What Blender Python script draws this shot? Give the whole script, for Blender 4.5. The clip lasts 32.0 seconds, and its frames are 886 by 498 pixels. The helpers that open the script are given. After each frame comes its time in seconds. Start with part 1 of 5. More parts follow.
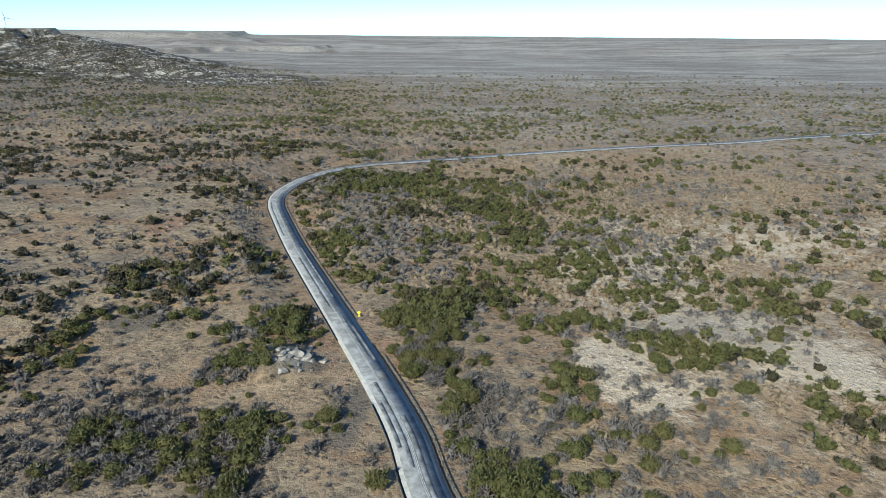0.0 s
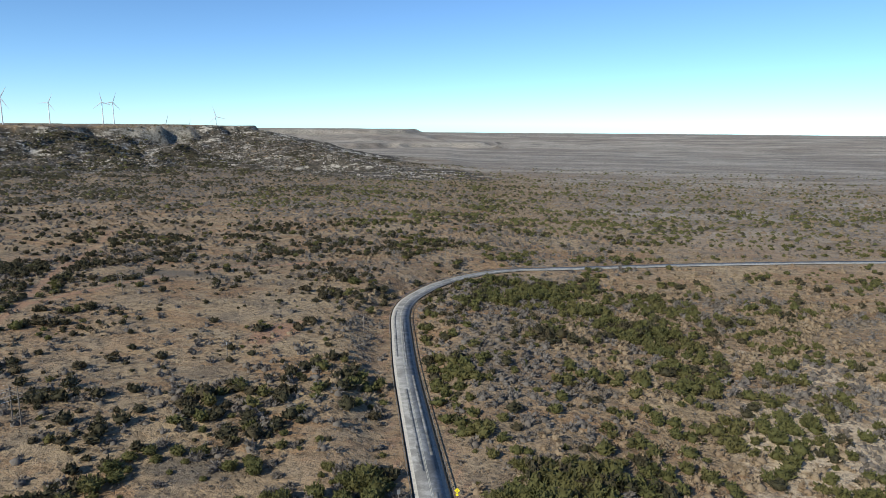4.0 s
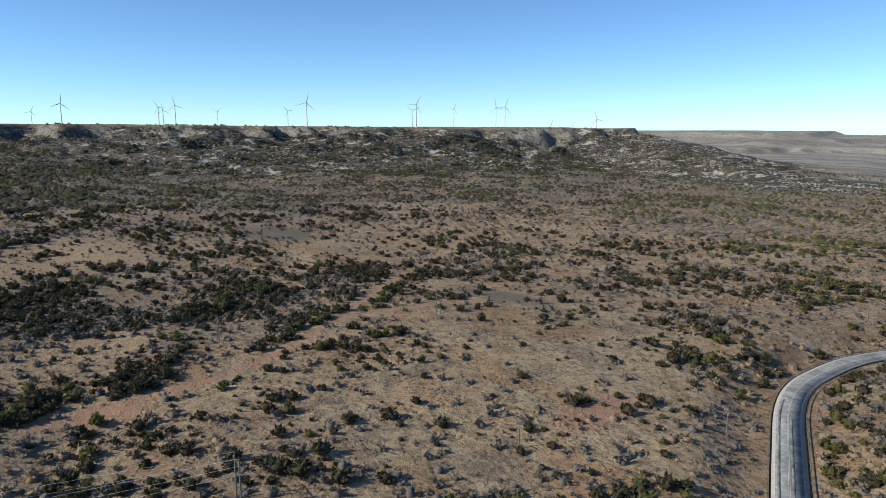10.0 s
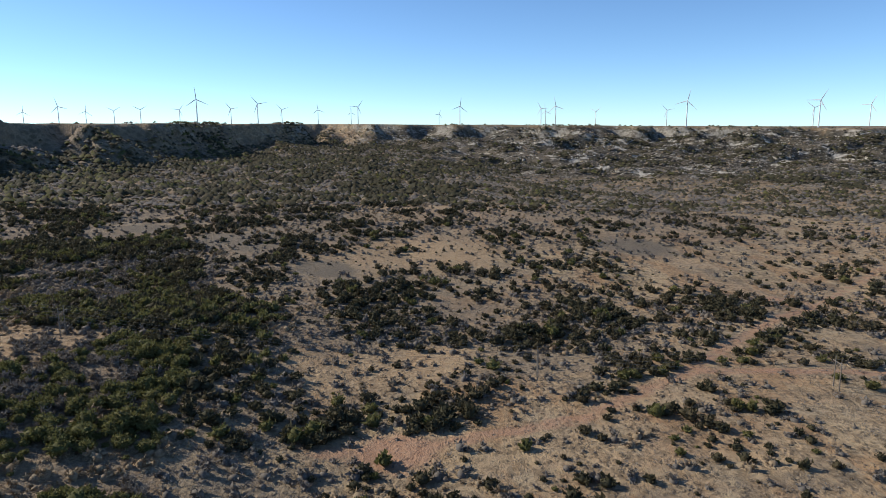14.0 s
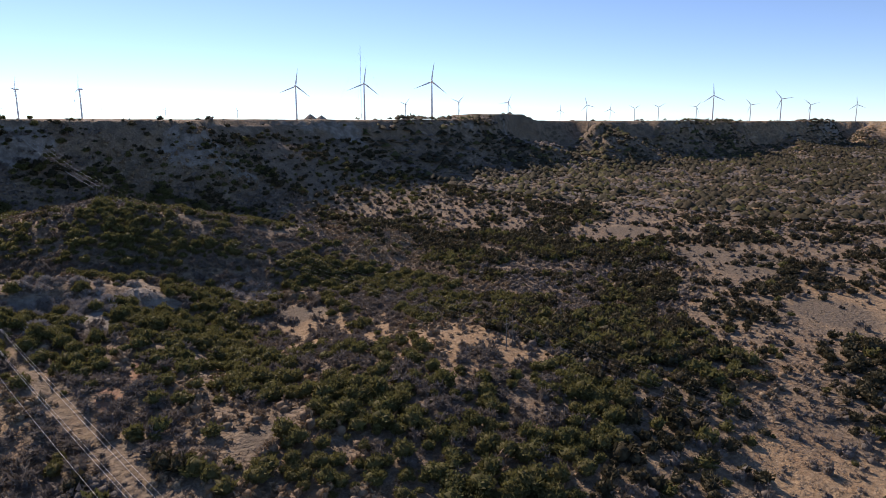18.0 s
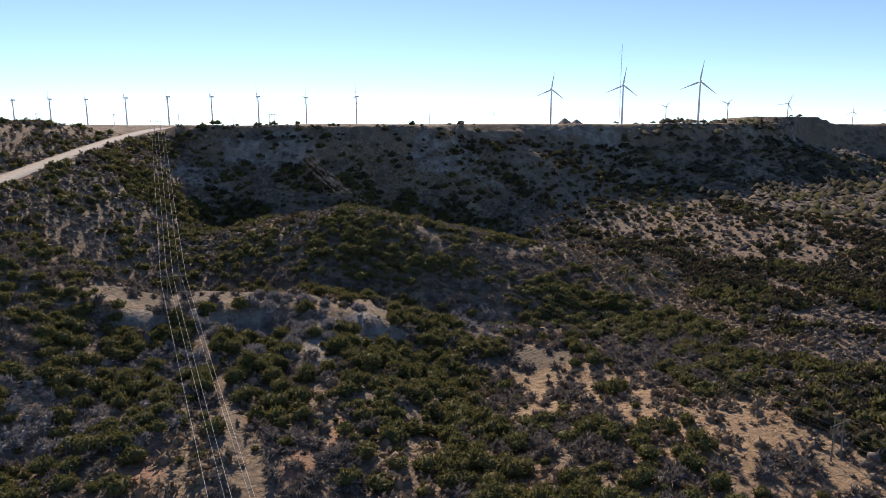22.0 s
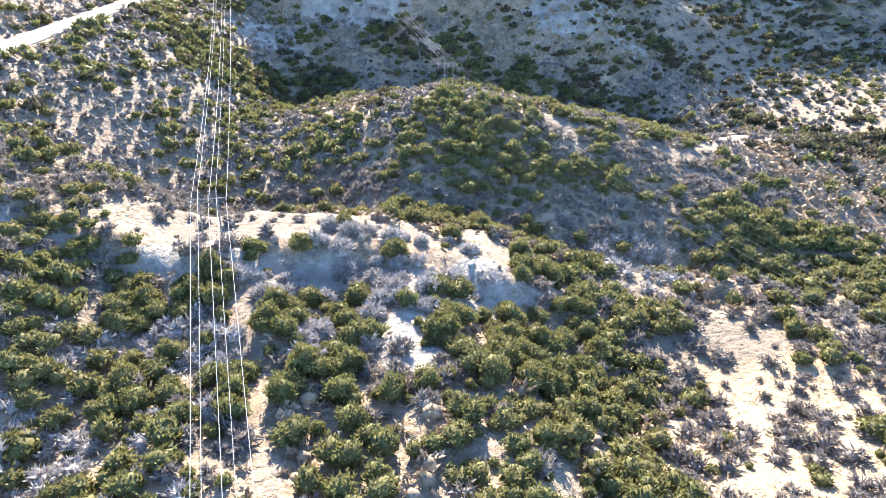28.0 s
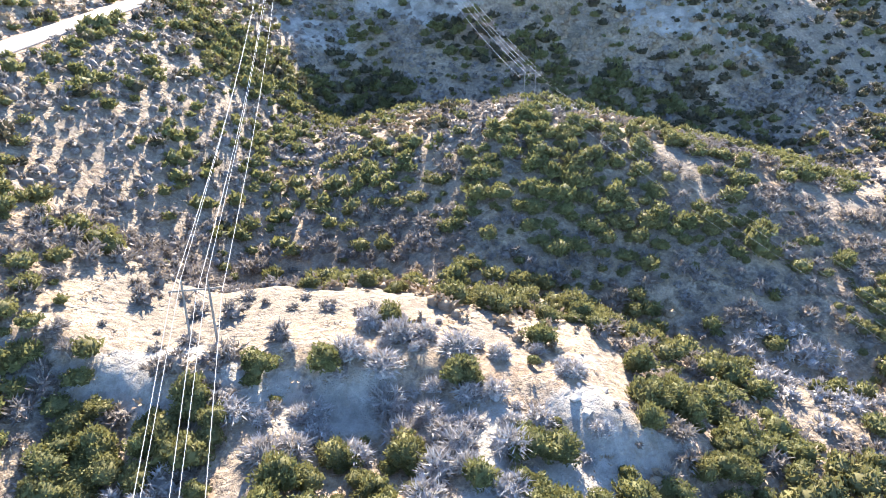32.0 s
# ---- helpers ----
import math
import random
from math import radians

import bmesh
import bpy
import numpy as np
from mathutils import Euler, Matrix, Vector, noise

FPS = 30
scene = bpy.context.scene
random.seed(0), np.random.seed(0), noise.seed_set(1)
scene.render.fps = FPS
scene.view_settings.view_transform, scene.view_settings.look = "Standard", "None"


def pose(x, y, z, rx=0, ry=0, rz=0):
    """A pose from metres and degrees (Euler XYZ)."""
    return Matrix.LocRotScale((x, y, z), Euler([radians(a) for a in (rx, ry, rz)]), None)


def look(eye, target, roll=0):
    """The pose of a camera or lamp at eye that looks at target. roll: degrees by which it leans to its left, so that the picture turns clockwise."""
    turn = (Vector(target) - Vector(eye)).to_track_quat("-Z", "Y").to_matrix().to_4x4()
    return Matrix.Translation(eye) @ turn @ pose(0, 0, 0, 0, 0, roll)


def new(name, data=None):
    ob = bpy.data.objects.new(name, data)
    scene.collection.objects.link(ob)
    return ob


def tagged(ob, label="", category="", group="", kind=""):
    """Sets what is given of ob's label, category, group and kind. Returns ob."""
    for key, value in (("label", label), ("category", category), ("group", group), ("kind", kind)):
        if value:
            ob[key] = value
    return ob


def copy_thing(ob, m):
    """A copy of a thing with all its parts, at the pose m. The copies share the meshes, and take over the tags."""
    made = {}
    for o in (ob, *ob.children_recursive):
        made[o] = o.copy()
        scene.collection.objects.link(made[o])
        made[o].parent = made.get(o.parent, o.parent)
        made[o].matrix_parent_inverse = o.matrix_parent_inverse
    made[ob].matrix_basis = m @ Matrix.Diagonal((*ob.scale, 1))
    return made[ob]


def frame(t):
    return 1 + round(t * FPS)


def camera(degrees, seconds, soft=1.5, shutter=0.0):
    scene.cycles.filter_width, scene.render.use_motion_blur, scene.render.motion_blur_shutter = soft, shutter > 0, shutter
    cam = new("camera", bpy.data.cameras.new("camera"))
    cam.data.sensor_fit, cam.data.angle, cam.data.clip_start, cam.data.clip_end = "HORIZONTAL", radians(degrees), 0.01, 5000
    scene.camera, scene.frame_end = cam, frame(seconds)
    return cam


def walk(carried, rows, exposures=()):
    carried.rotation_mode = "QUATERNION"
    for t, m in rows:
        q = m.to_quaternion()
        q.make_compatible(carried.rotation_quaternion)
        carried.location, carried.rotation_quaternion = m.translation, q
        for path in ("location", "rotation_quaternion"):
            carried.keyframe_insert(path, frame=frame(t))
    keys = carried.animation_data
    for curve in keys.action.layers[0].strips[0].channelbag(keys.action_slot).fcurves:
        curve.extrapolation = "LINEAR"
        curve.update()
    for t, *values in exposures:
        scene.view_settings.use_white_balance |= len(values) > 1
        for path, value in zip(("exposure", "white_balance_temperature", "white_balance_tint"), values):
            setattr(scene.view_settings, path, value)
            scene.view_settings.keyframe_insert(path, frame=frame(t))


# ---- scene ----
cam = camera(66.6, 32.0, soft=0.75)
# seconds, place, heading, tilt, lean
ROWS = [
    (0, 0.00, 0.00, 86.26, -0.001, -18.226, 0.471),
    (0.5, 1.31, 6.55, 85.93, 2.361, -17.037, 0.467),
    (1, 2.58, 13.11, 85.63, 3.691, -15.826, 0.450),
    (1.5, 3.73, 19.70, 85.32, 5.276, -14.645, 0.433),
    (2, 4.68, 26.33, 85.03, 7.220, -13.470, 0.414),
    (2.5, 5.42, 33.00, 84.76, 9.378, -12.293, 0.400),
    (4.5, 4.18, 59.85, 84.10, 16.419, -10.282, 0.410),
    (5, 3.22, 66.49, 84.12, 19.539, -10.304, 0.418),
    (5.5, 2.08, 73.09, 84.14, 22.465, -10.310, 0.432),
    (6, 0.64, 79.62, 84.11, 25.433, -10.315, 0.427),
    (6.5, -1.16, 86.03, 84.01, 28.403, -10.336, 0.402),
    (7, -3.34, 92.31, 83.86, 31.256, -10.375, 0.350),
    (7.5, -5.87, 98.43, 83.65, 33.863, -10.388, 0.304),
    (8, -8.72, 104.39, 83.44, 36.460, -10.407, 0.243),
    (8.5, -11.83, 110.19, 83.28, 38.892, -10.438, 0.191),
    (9, -15.18, 115.84, 83.20, 40.838, -10.421, 0.150),
    (9.5, -18.77, 121.29, 83.18, 42.547, -10.420, 0.119),
    (10, -22.61, 126.52, 83.17, 45.468, -10.417, 0.073),
    (10.5, -26.69, 131.52, 83.12, 48.985, -10.417, 0.030),
    (11, -31.04, 136.25, 83.06, 52.563, -10.445, -0.023),
    (11.5, -35.63, 140.70, 83.02, 56.333, -10.450, -0.044),
    (12, -40.47, 144.80, 82.98, 60.480, -10.443, -0.078),
    (12.5, -45.53, 148.56, 82.96, 64.637, -10.430, -0.105),
    (13, -50.73, 152.03, 82.96, 68.679, -10.415, -0.152),
    (13.5, -56.01, 155.27, 82.97, 72.816, -10.411, -0.188),
    (15.5, -78.97, 163.96, 82.73, 88.335, -10.395, -0.049),
    (16, -85.06, 164.31, 82.94, 94.233, -10.455, 0.000),
    (16.5, -91.12, 164.30, 83.17, 99.109, -10.513, 0.042),
    (17, -97.13, 163.89, 83.39, 103.972, -10.562, 0.034),
    (17.5, -103.04, 163.04, 83.58, 109.981, -10.575, 0.009),
    (18, -108.82, 161.69, 83.76, 117.668, -10.570, -0.048),
    (18.5, -114.35, 159.73, 83.95, 124.845, -10.540, -0.077),
    (19, -119.57, 157.10, 84.14, 132.157, -10.469, -0.102),
    (19.5, -124.41, 153.86, 84.27, 138.682, -10.409, -0.135),
    (20, -128.90, 150.15, 84.33, 138.772, -10.335, -0.154),
    (20.5, -133.09, 146.09, 84.37, 138.704, -10.296, -0.160),
    (21, -137.05, 141.77, 84.39, 138.618, -10.275, -0.151),
    (21.5, -140.83, 137.28, 84.42, 138.567, -10.245, -0.145),
    (22, -144.50, 132.69, 84.45, 138.622, -10.225, -0.125),
    (22.5, -148.08, 128.04, 84.46, 144.770, -10.220, -0.123),
    (23, -151.55, 123.33, 84.45, 147.347, -10.235, -0.131),
    (23.5, -154.86, 118.50, 84.42, 147.300, -10.572, -0.127),
    (24, -158.01, 113.55, 84.38, 147.212, -13.054, -0.124),
    (24.5, -161.02, 108.49, 84.33, 147.112, -15.778, -0.135),
    (25, -163.95, 103.34, 84.25, 146.990, -17.845, -0.132),
    (25.5, -166.84, 98.11, 84.18, 146.959, -19.273, -0.118),
    (27.5, -177.90, 76.62, 84.16, 146.665, -22.173, -0.058),
    (28, -180.72, 71.23, 84.24, 146.588, -22.218, -0.067),
    (28.5, -183.57, 65.82, 84.31, 146.547, -22.222, -0.087),
    (29, -186.46, 60.40, 84.31, 146.495, -22.366, -0.093),
    (29.5, -189.34, 54.97, 84.31, 146.421, -22.522, -0.105),
    (30, -192.20, 49.52, 84.34, 146.350, -22.669, -0.115),
    (30.5, -195.04, 44.03, 84.41, 147.113, -22.831, -0.131),
    (31, -197.83, 38.51, 84.52, 147.640, -22.958, -0.158),
    (31.5, -200.54, 32.94, 84.57, 149.085, -23.100, -0.178),
    (32, -203.22, 27.36, 84.59, 151.681, -23.204, -0.191),
]
EXPOSURES = [(0.0, 0.3, 6000, -2), (1.0, 0.14, 6250, 0), (2.5, 0.0, 6500, 5), (4.5, -0.03, 6500, 4), (10.0, 0.0, 6500, 4), (13.5, 0.06, 6700, 6), (16.0, 0.12, 7100, 15), (18.0, 0.05, 7600, 24), (19.0, -0.38, 8300, 46), (19.5, -0.08, 7600, 24),
             (23.5, 0.1, 7500, 20), (24.0, 0.12, 7200, 22), (24.5, 0.5, 8000, 85), (25.0, 1.9, 9000, 165), (25.5, 1.75, 9000, 148), (27.5, 2.75, 6900, 13), (32.0, 2.75, 6900, 13)]
walk(cam, [(t, pose(x, y, z, 0, 0, yaw) @ pose(0, 0, 0, 90 + tilt) @ pose(0, 0, 0, 0, 0, lean)) for t, x, y, z, yaw, tilt, lean in ROWS], EXPOSURES)

# ---- light: a low winter sun in a clear sky ----
SUN_YAW, SUN_UP = 151.0, 32.0
sun_way = Vector((-math.sin(radians(SUN_YAW)) * math.cos(radians(SUN_UP)), math.cos(radians(SUN_YAW)) * math.cos(radians(SUN_UP)), math.sin(radians(SUN_UP))))
world = bpy.data.worlds.new("sky")
scene.world = world
world.use_nodes = True
wn = world.node_tree
wn.nodes.clear()
sky = wn.nodes.new("ShaderNodeTexSky")
sky.sky_type, sky.sun_disc = "NISHITA", False
sky.sun_elevation = radians(SUN_UP)
sky.sun_rotation = math.atan2(sun_way.x, sun_way.y)
sky.air_density, sky.dust_density, sky.ozone_density, sky.altitude = 0.66, 0.05, 1.2, 900
back = wn.nodes.new("ShaderNodeBackground")
back.inputs["Strength"].default_value = 0.15
wout = wn.nodes.new("ShaderNodeOutputWorld")
tint = wn.nodes.new("ShaderNodeMix")
tint.data_type, tint.blend_type = "RGBA", "MULTIPLY"
tint.inputs[0].default_value, tint.inputs[7].default_value = 1.0, (0.69, 0.91, 1.12, 1.0)
wn.links.new(sky.outputs[0], tint.inputs[6])
wn.links.new(tint.outputs[2], back.inputs[0])
wn.links.new(back.outputs[0], wout.inputs[0])
sun = new("sun", bpy.data.lights.new("sun", "SUN"))
sun.data.energy, sun.data.angle, sun.data.color = 5.0, radians(0.53), (1.0, 0.95, 0.87)
sun.matrix_world = look((0, 0, 500), Vector((0, 0, 500)) - sun_way)


# ---- materials ----
class Nodes:
    """A small helper for node materials."""

    def __init__(self, name, roughness=0.9, metallic=0.0):
        self.m = bpy.data.materials.new(name)
        self.m.use_nodes = True
        self.t = self.m.node_tree
        self.b = self.t.nodes["Principled BSDF"]
        self.b.inputs["Roughness"].default_value = roughness
        self.b.inputs["Metallic"].default_value = metallic
        self.b.inputs["Specular IOR Level"].default_value = 0.2
        self.coord = None

    def node(self, kind, **kw):
        n = self.t.nodes.new(kind)
        for k, v in kw.items():
            n.inputs[k].default_value = v
        return n

    def link(self, a, b):
        self.t.links.new(a, b)

    def where(self):
        if not self.coord:
            self.coord = self.t.nodes.new("ShaderNodeNewGeometry")
        return self.coord.outputs["Position"]

    def noise(self, scale, detail=3.0, rough=0.6, squash=None):
        n = self.node("ShaderNodeTexNoise", Scale=scale, Detail=detail, Roughness=rough)
        if squash:
            mp = self.t.nodes.new("ShaderNodeMapping")
            mp.inputs["Scale"].default_value = squash
            self.link(self.where(), mp.inputs[0])
            self.link(mp.outputs[0], n.inputs["Vector"])
        else:
            self.link(self.where(), n.inputs["Vector"])
        return n.outputs[0]

    def spots(self, scale, feature="F1"):
        n = self.node("ShaderNodeTexVoronoi", Scale=scale)
        n.feature = feature
        self.link(self.where(), n.inputs["Vector"])
        return n.outputs["Distance"]

    def attr(self, name):
        n = self.t.nodes.new("ShaderNodeAttribute")
        n.attribute_name = name
        return n.outputs["Fac"]

    def ramp(self, x, lo, hi, a=0.0, b=1.0):
        n = self.t.nodes.new("ShaderNodeMapRange")
        n.interpolation_type = "SMOOTHSTEP"
        for i, v in zip((1, 2, 3, 4), (lo, hi, a, b)):
            n.inputs[i].default_value = v
        self.link(x, n.inputs[0])
        return n.outputs[0]

    def math(self, op, a, b):
        n = self.t.nodes.new("ShaderNodeMath")
        n.operation = op
        for i, v in enumerate((a, b)):
            if isinstance(v, (int, float)):
                n.inputs[i].default_value = v
            else:
                self.link(v, n.inputs[i])
        return n.outputs[0]

    def mix(self, fac, a, b, how="MIX"):
        n = self.t.nodes.new("ShaderNodeMix")
        n.data_type, n.blend_type = "RGBA", how
        for i, v in ((0, fac), (6, a), (7, b)):
            if isinstance(v, (int, float)):
                n.inputs[i].default_value = v
            elif isinstance(v, tuple):
                n.inputs[i].default_value = (*v, 1.0)
            else:
                self.link(v, n.inputs[i])
        return n.outputs[2]

    def island(self):
        if not self.coord:
            self.where()
        return self.coord.outputs["Random Per Island"]

    def thing(self):
        return self.t.nodes.new("ShaderNodeObjectInfo").outputs["Random"]

    def done(self, colour, bump=None, strength=0.3, distance=0.1):
        if isinstance(colour, tuple):
            self.b.inputs["Base Color"].default_value = (*colour, 1.0)
        else:
            self.link(colour, self.b.inputs["Base Color"])
        if bump:
            n = self.t.nodes.new("ShaderNodeBump")
            n.inputs["Strength"].default_value, n.inputs["Distance"].default_value = strength, distance
            self.link(bump, n.inputs["Height"])
            self.link(n.outputs[0], self.b.inputs["Normal"])
        return self.m


def make_ground():
    g = Nodes("dry_ground", 0.95)
    big, mid, fine = g.noise(0.011, 4), g.noise(0.06, 4), g.noise(0.9, 5, 0.75)
    grain = g.noise(0.30, 6, 0.78)
    col = g.mix(g.ramp(big, 0.36, 0.64), (0.370, 0.245, 0.145), (0.440, 0.322, 0.188))
    col = g.mix(g.ramp(mid, 0.42, 0.68), col, (0.352, 0.266, 0.172))
    col = g.mix(g.ramp(g.noise(0.025, 4), 0.54, 0.72, 0.0, 0.8), col, (0.300, 0.165, 0.085))
    col = g.mix(g.ramp(g.noise(0.035, 5, 0.7), 0.50, 0.64, 0.0, 0.75), col, (0.200, 0.150, 0.104))
    col = g.mix(g.ramp(g.noise(0.018, 6, 0.7, (1.0, 2.2, 1.0)), 0.50, 0.60, 0.0, 0.7), col, (0.330, 0.185, 0.092))
    col = g.mix(g.ramp(g.noise(0.045, 6, 0.72), 0.56, 0.66, 0.0, 0.6), col, (0.150, 0.105, 0.068))
    # dry grass: dark roots, pale straw
    col = g.mix(g.ramp(grain, 0.40, 0.54, 0.6, 0.0), col, (0.105, 0.072, 0.045))
    col = g.mix(g.ramp(grain, 0.54, 0.72, 0.0, 0.75), col, (0.425, 0.315, 0.182))
    tuft = g.math("MULTIPLY", g.ramp(g.spots(0.5), 0.50, 0.20), g.ramp(g.noise(0.07, 5, 0.75), 0.36, 0.54))
    col = g.mix(g.math("MULTIPLY", tuft, 0.55), col, (0.105, 0.075, 0.048))
    col = g.mix(g.ramp(fine, 0.50, 0.72, 0.0, 0.5), col, (0.39, 0.288, 0.168))
    col = g.mix(g.ramp(g.noise(0.05, 4, 0.65, (1.0, 3.0, 1.0)), 0.55, 0.75, 0.0, 0.5), col, (0.315, 0.195, 0.098))
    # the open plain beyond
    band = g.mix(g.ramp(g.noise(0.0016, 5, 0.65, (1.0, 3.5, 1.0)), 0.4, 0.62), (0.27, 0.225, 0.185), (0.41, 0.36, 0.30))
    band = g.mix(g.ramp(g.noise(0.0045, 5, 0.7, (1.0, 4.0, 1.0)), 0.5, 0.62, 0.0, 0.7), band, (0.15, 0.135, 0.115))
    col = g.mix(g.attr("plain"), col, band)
    # broken slopes under the mesa: dark brush, pale ledges and rockfall
    rough = g.noise(0.022, 7, 0.78, (1.0, 1.0, 4.0))
    waste = g.mix(g.ramp(g.noise(0.10, 5, 0.75), 0.40, 0.62), (0.036, 0.031, 0.023), (0.112, 0.090, 0.066))
    waste = g.mix(g.ramp(rough, 0.53, 0.58), waste, (0.47, 0.42, 0.35))
    col = g.mix(g.attr("talus"), col, waste)
    # leaf litter under the thick scrub
    col = g.mix(g.math("MULTIPLY", g.attr("litter"), g.ramp(g.noise(0.13, 4, 0.7), 0.38, 0.58, 0.45, 0.95)), col, g.mix(g.ramp(fine, 0.42, 0.62), (0.150, 0.115, 0.082), (0.300, 0.232, 0.162)))
    # open slopes of straw-coloured grass
    col = g.mix(g.math("MULTIPLY", g.attr("straw"), g.ramp(g.noise(0.4, 4, 0.7), 0.3, 0.6, 0.3, 0.9)), col, g.mix(g.ramp(fine, 0.38, 0.66), (0.305, 0.200, 0.112), (0.455, 0.325, 0.195)))
    # red earth and tracks
    edge = g.math("ADD", g.attr("red"), g.math("MULTIPLY", g.math("SUBTRACT", g.noise(0.25, 4), 0.5), 0.7))
    col = g.mix(g.ramp(edge, 0.3, 0.75, 0.0, 0.85), col, g.mix(g.noise(0.5, 3), (0.34, 0.165, 0.095), (0.40, 0.25, 0.165)))
    edge = g.math("ADD", g.attr("bare"), g.math("MULTIPLY", g.math("SUBTRACT", g.noise(0.18, 5, 0.7), 0.5), 0.9))
    col = g.mix(g.ramp(edge, 0.35, 0.8, 0.0, 0.9), col, g.mix(g.ramp(fine, 0.3, 0.7), (0.125, 0.098, 0.071), (0.198, 0.160, 0.118)))
    # pale marl on the flats, and the eastern hot spot opposite the sun painted in
    edge = g.math("ADD", g.attr("pale"), g.math("MULTIPLY", g.math("SUBTRACT", g.noise(0.11, 6, 0.7), 0.5), 1.2))
    col = g.mix(g.ramp(edge, 0.36, 0.66, 0.0, 0.92), col, g.mix(g.ramp(fine, 0.34, 0.66), (0.47, 0.355, 0.235), (0.66, 0.54, 0.395)))
    # pale limestone and chalk
    edge = g.math("ADD", g.attr("chalk"), g.math("MULTIPLY", g.math("SUBTRACT", g.noise(0.09, 6, 0.72), 0.5), 1.3))
    rock = g.mix(g.ramp(g.noise(0.22, 6, 0.75), 0.32, 0.68), (0.185, 0.165, 0.135), (0.35, 0.315, 0.262))
    rock = g.mix(g.ramp(g.noise(0.35, 4, 0.6, (0.12, 0.12, 2.2)), 0.55, 0.72, 0.0, 0.5), rock, (0.27, 0.215, 0.16))
    col = g.mix(g.ramp(edge, 0.38, 0.66), col, rock)
    # stones and gravel
    col = g.mix(g.ramp(g.spots(1.3), 0.30, 0.16, 0.0, 0.45), col, g.mix(g.noise(1.7, 2), (0.12, 0.095, 0.07), (0.40, 0.36, 0.30)))
    # far scrub, too small to tell apart
    dots = g.math("MULTIPLY", g.ramp(g.spots(0.13), 0.60, 0.30), g.ramp(g.noise(0.014, 5, 0.75), 0.34, 0.52))
    dots = g.math("MULTIPLY", dots, g.attr("scrub"))
    col = g.mix(g.math("MULTIPLY", dots, 0.55), col, g.mix(g.ramp(g.noise(0.03, 2), 0.4, 0.6), (0.055, 0.052, 0.032), (0.10, 0.085, 0.065)))
    bump = g.math("ADD", g.math("MULTIPLY", fine, 0.7), g.math("MULTIPLY", g.noise(0.25, 5, 0.75), 1.6))
    bump = g.math("ADD", bump, g.math("MULTIPLY", tuft, 0.35))
    return g.done(col, bump, 0.9, 0.8)


def make_leaves(name, dark, light, warm, through_light=0.16, patch=0.06):
    """Foliage: tufts with the shade of the gaps between put into the colour, each branch and each bush a little
    different.
    """
    g = Nodes(name, 0.8)
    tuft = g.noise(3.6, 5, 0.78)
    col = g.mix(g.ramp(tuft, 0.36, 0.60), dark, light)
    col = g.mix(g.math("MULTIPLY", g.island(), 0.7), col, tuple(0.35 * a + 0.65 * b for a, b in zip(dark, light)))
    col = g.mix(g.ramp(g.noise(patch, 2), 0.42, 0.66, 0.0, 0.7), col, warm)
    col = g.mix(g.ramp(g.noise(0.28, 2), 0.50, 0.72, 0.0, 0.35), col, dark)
    done = g.done(col)
    # thin leaves let some light through
    glow = g.t.nodes.new("ShaderNodeBsdfTranslucent")
    g.link(g.mix(0.5, col, light), glow.inputs["Color"])
    both = g.t.nodes.new("ShaderNodeMixShader")
    both.inputs[0].default_value = through_light
    g.link(g.b.outputs[0], both.inputs[1])
    g.link(glow.outputs[0], both.inputs[2])
    g.link(both.outputs[0], g.t.nodes["Material Output"].inputs["Surface"])
    return done


GROUND = make_ground()
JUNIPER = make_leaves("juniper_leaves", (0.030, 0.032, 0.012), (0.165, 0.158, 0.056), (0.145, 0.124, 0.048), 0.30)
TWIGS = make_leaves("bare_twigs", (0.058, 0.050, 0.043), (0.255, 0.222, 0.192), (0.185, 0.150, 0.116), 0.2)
# a darker copy of juniper: the valley bushes' self-shadow put into the colour
DARK_SCRUB = make_leaves("dark_scrub_leaves", (0.016, 0.016, 0.009), (0.088, 0.078, 0.042), (0.086, 0.066, 0.038), 0.2)
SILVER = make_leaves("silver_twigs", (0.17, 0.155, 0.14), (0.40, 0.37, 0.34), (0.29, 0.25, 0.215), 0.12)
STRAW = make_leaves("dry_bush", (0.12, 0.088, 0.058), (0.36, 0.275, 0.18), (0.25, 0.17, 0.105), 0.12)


def make_bark():
    g = Nodes("bark", 0.9)
    return g.done(g.mix(g.noise(6.0, 4), (0.10, 0.075, 0.055), (0.22, 0.18, 0.145)), g.noise(14.0, 4), 0.5, 0.03)


def make_plain(name, a, b, scale, rough, metal=0.0, bump=0.0):
    g = Nodes(name, rough, metal)
    n = g.noise(scale, 5, 0.65)
    return g.done(g.mix(g.ramp(n, 0.3, 0.7), a, b), n if bump else None, bump, 0.05)


def make_asphalt():
    g = Nodes("worn_asphalt", 0.85)
    col = g.mix(g.ramp(g.noise(0.35, 5, 0.7), 0.35, 0.65), (0.20, 0.193, 0.182), (0.36, 0.348, 0.33))
    col = g.mix(g.ramp(g.noise(0.10, 4, 0.7), 0.48, 0.62, 0.0, 0.7), col, (0.125, 0.12, 0.115))
    col = g.mix(g.ramp(g.noise(9.0, 3), 0.4, 0.7, 0.0, 0.25), col, (0.47, 0.45, 0.42))
    return g.done(col, g.noise(12.0, 3), 0.3, 0.02)


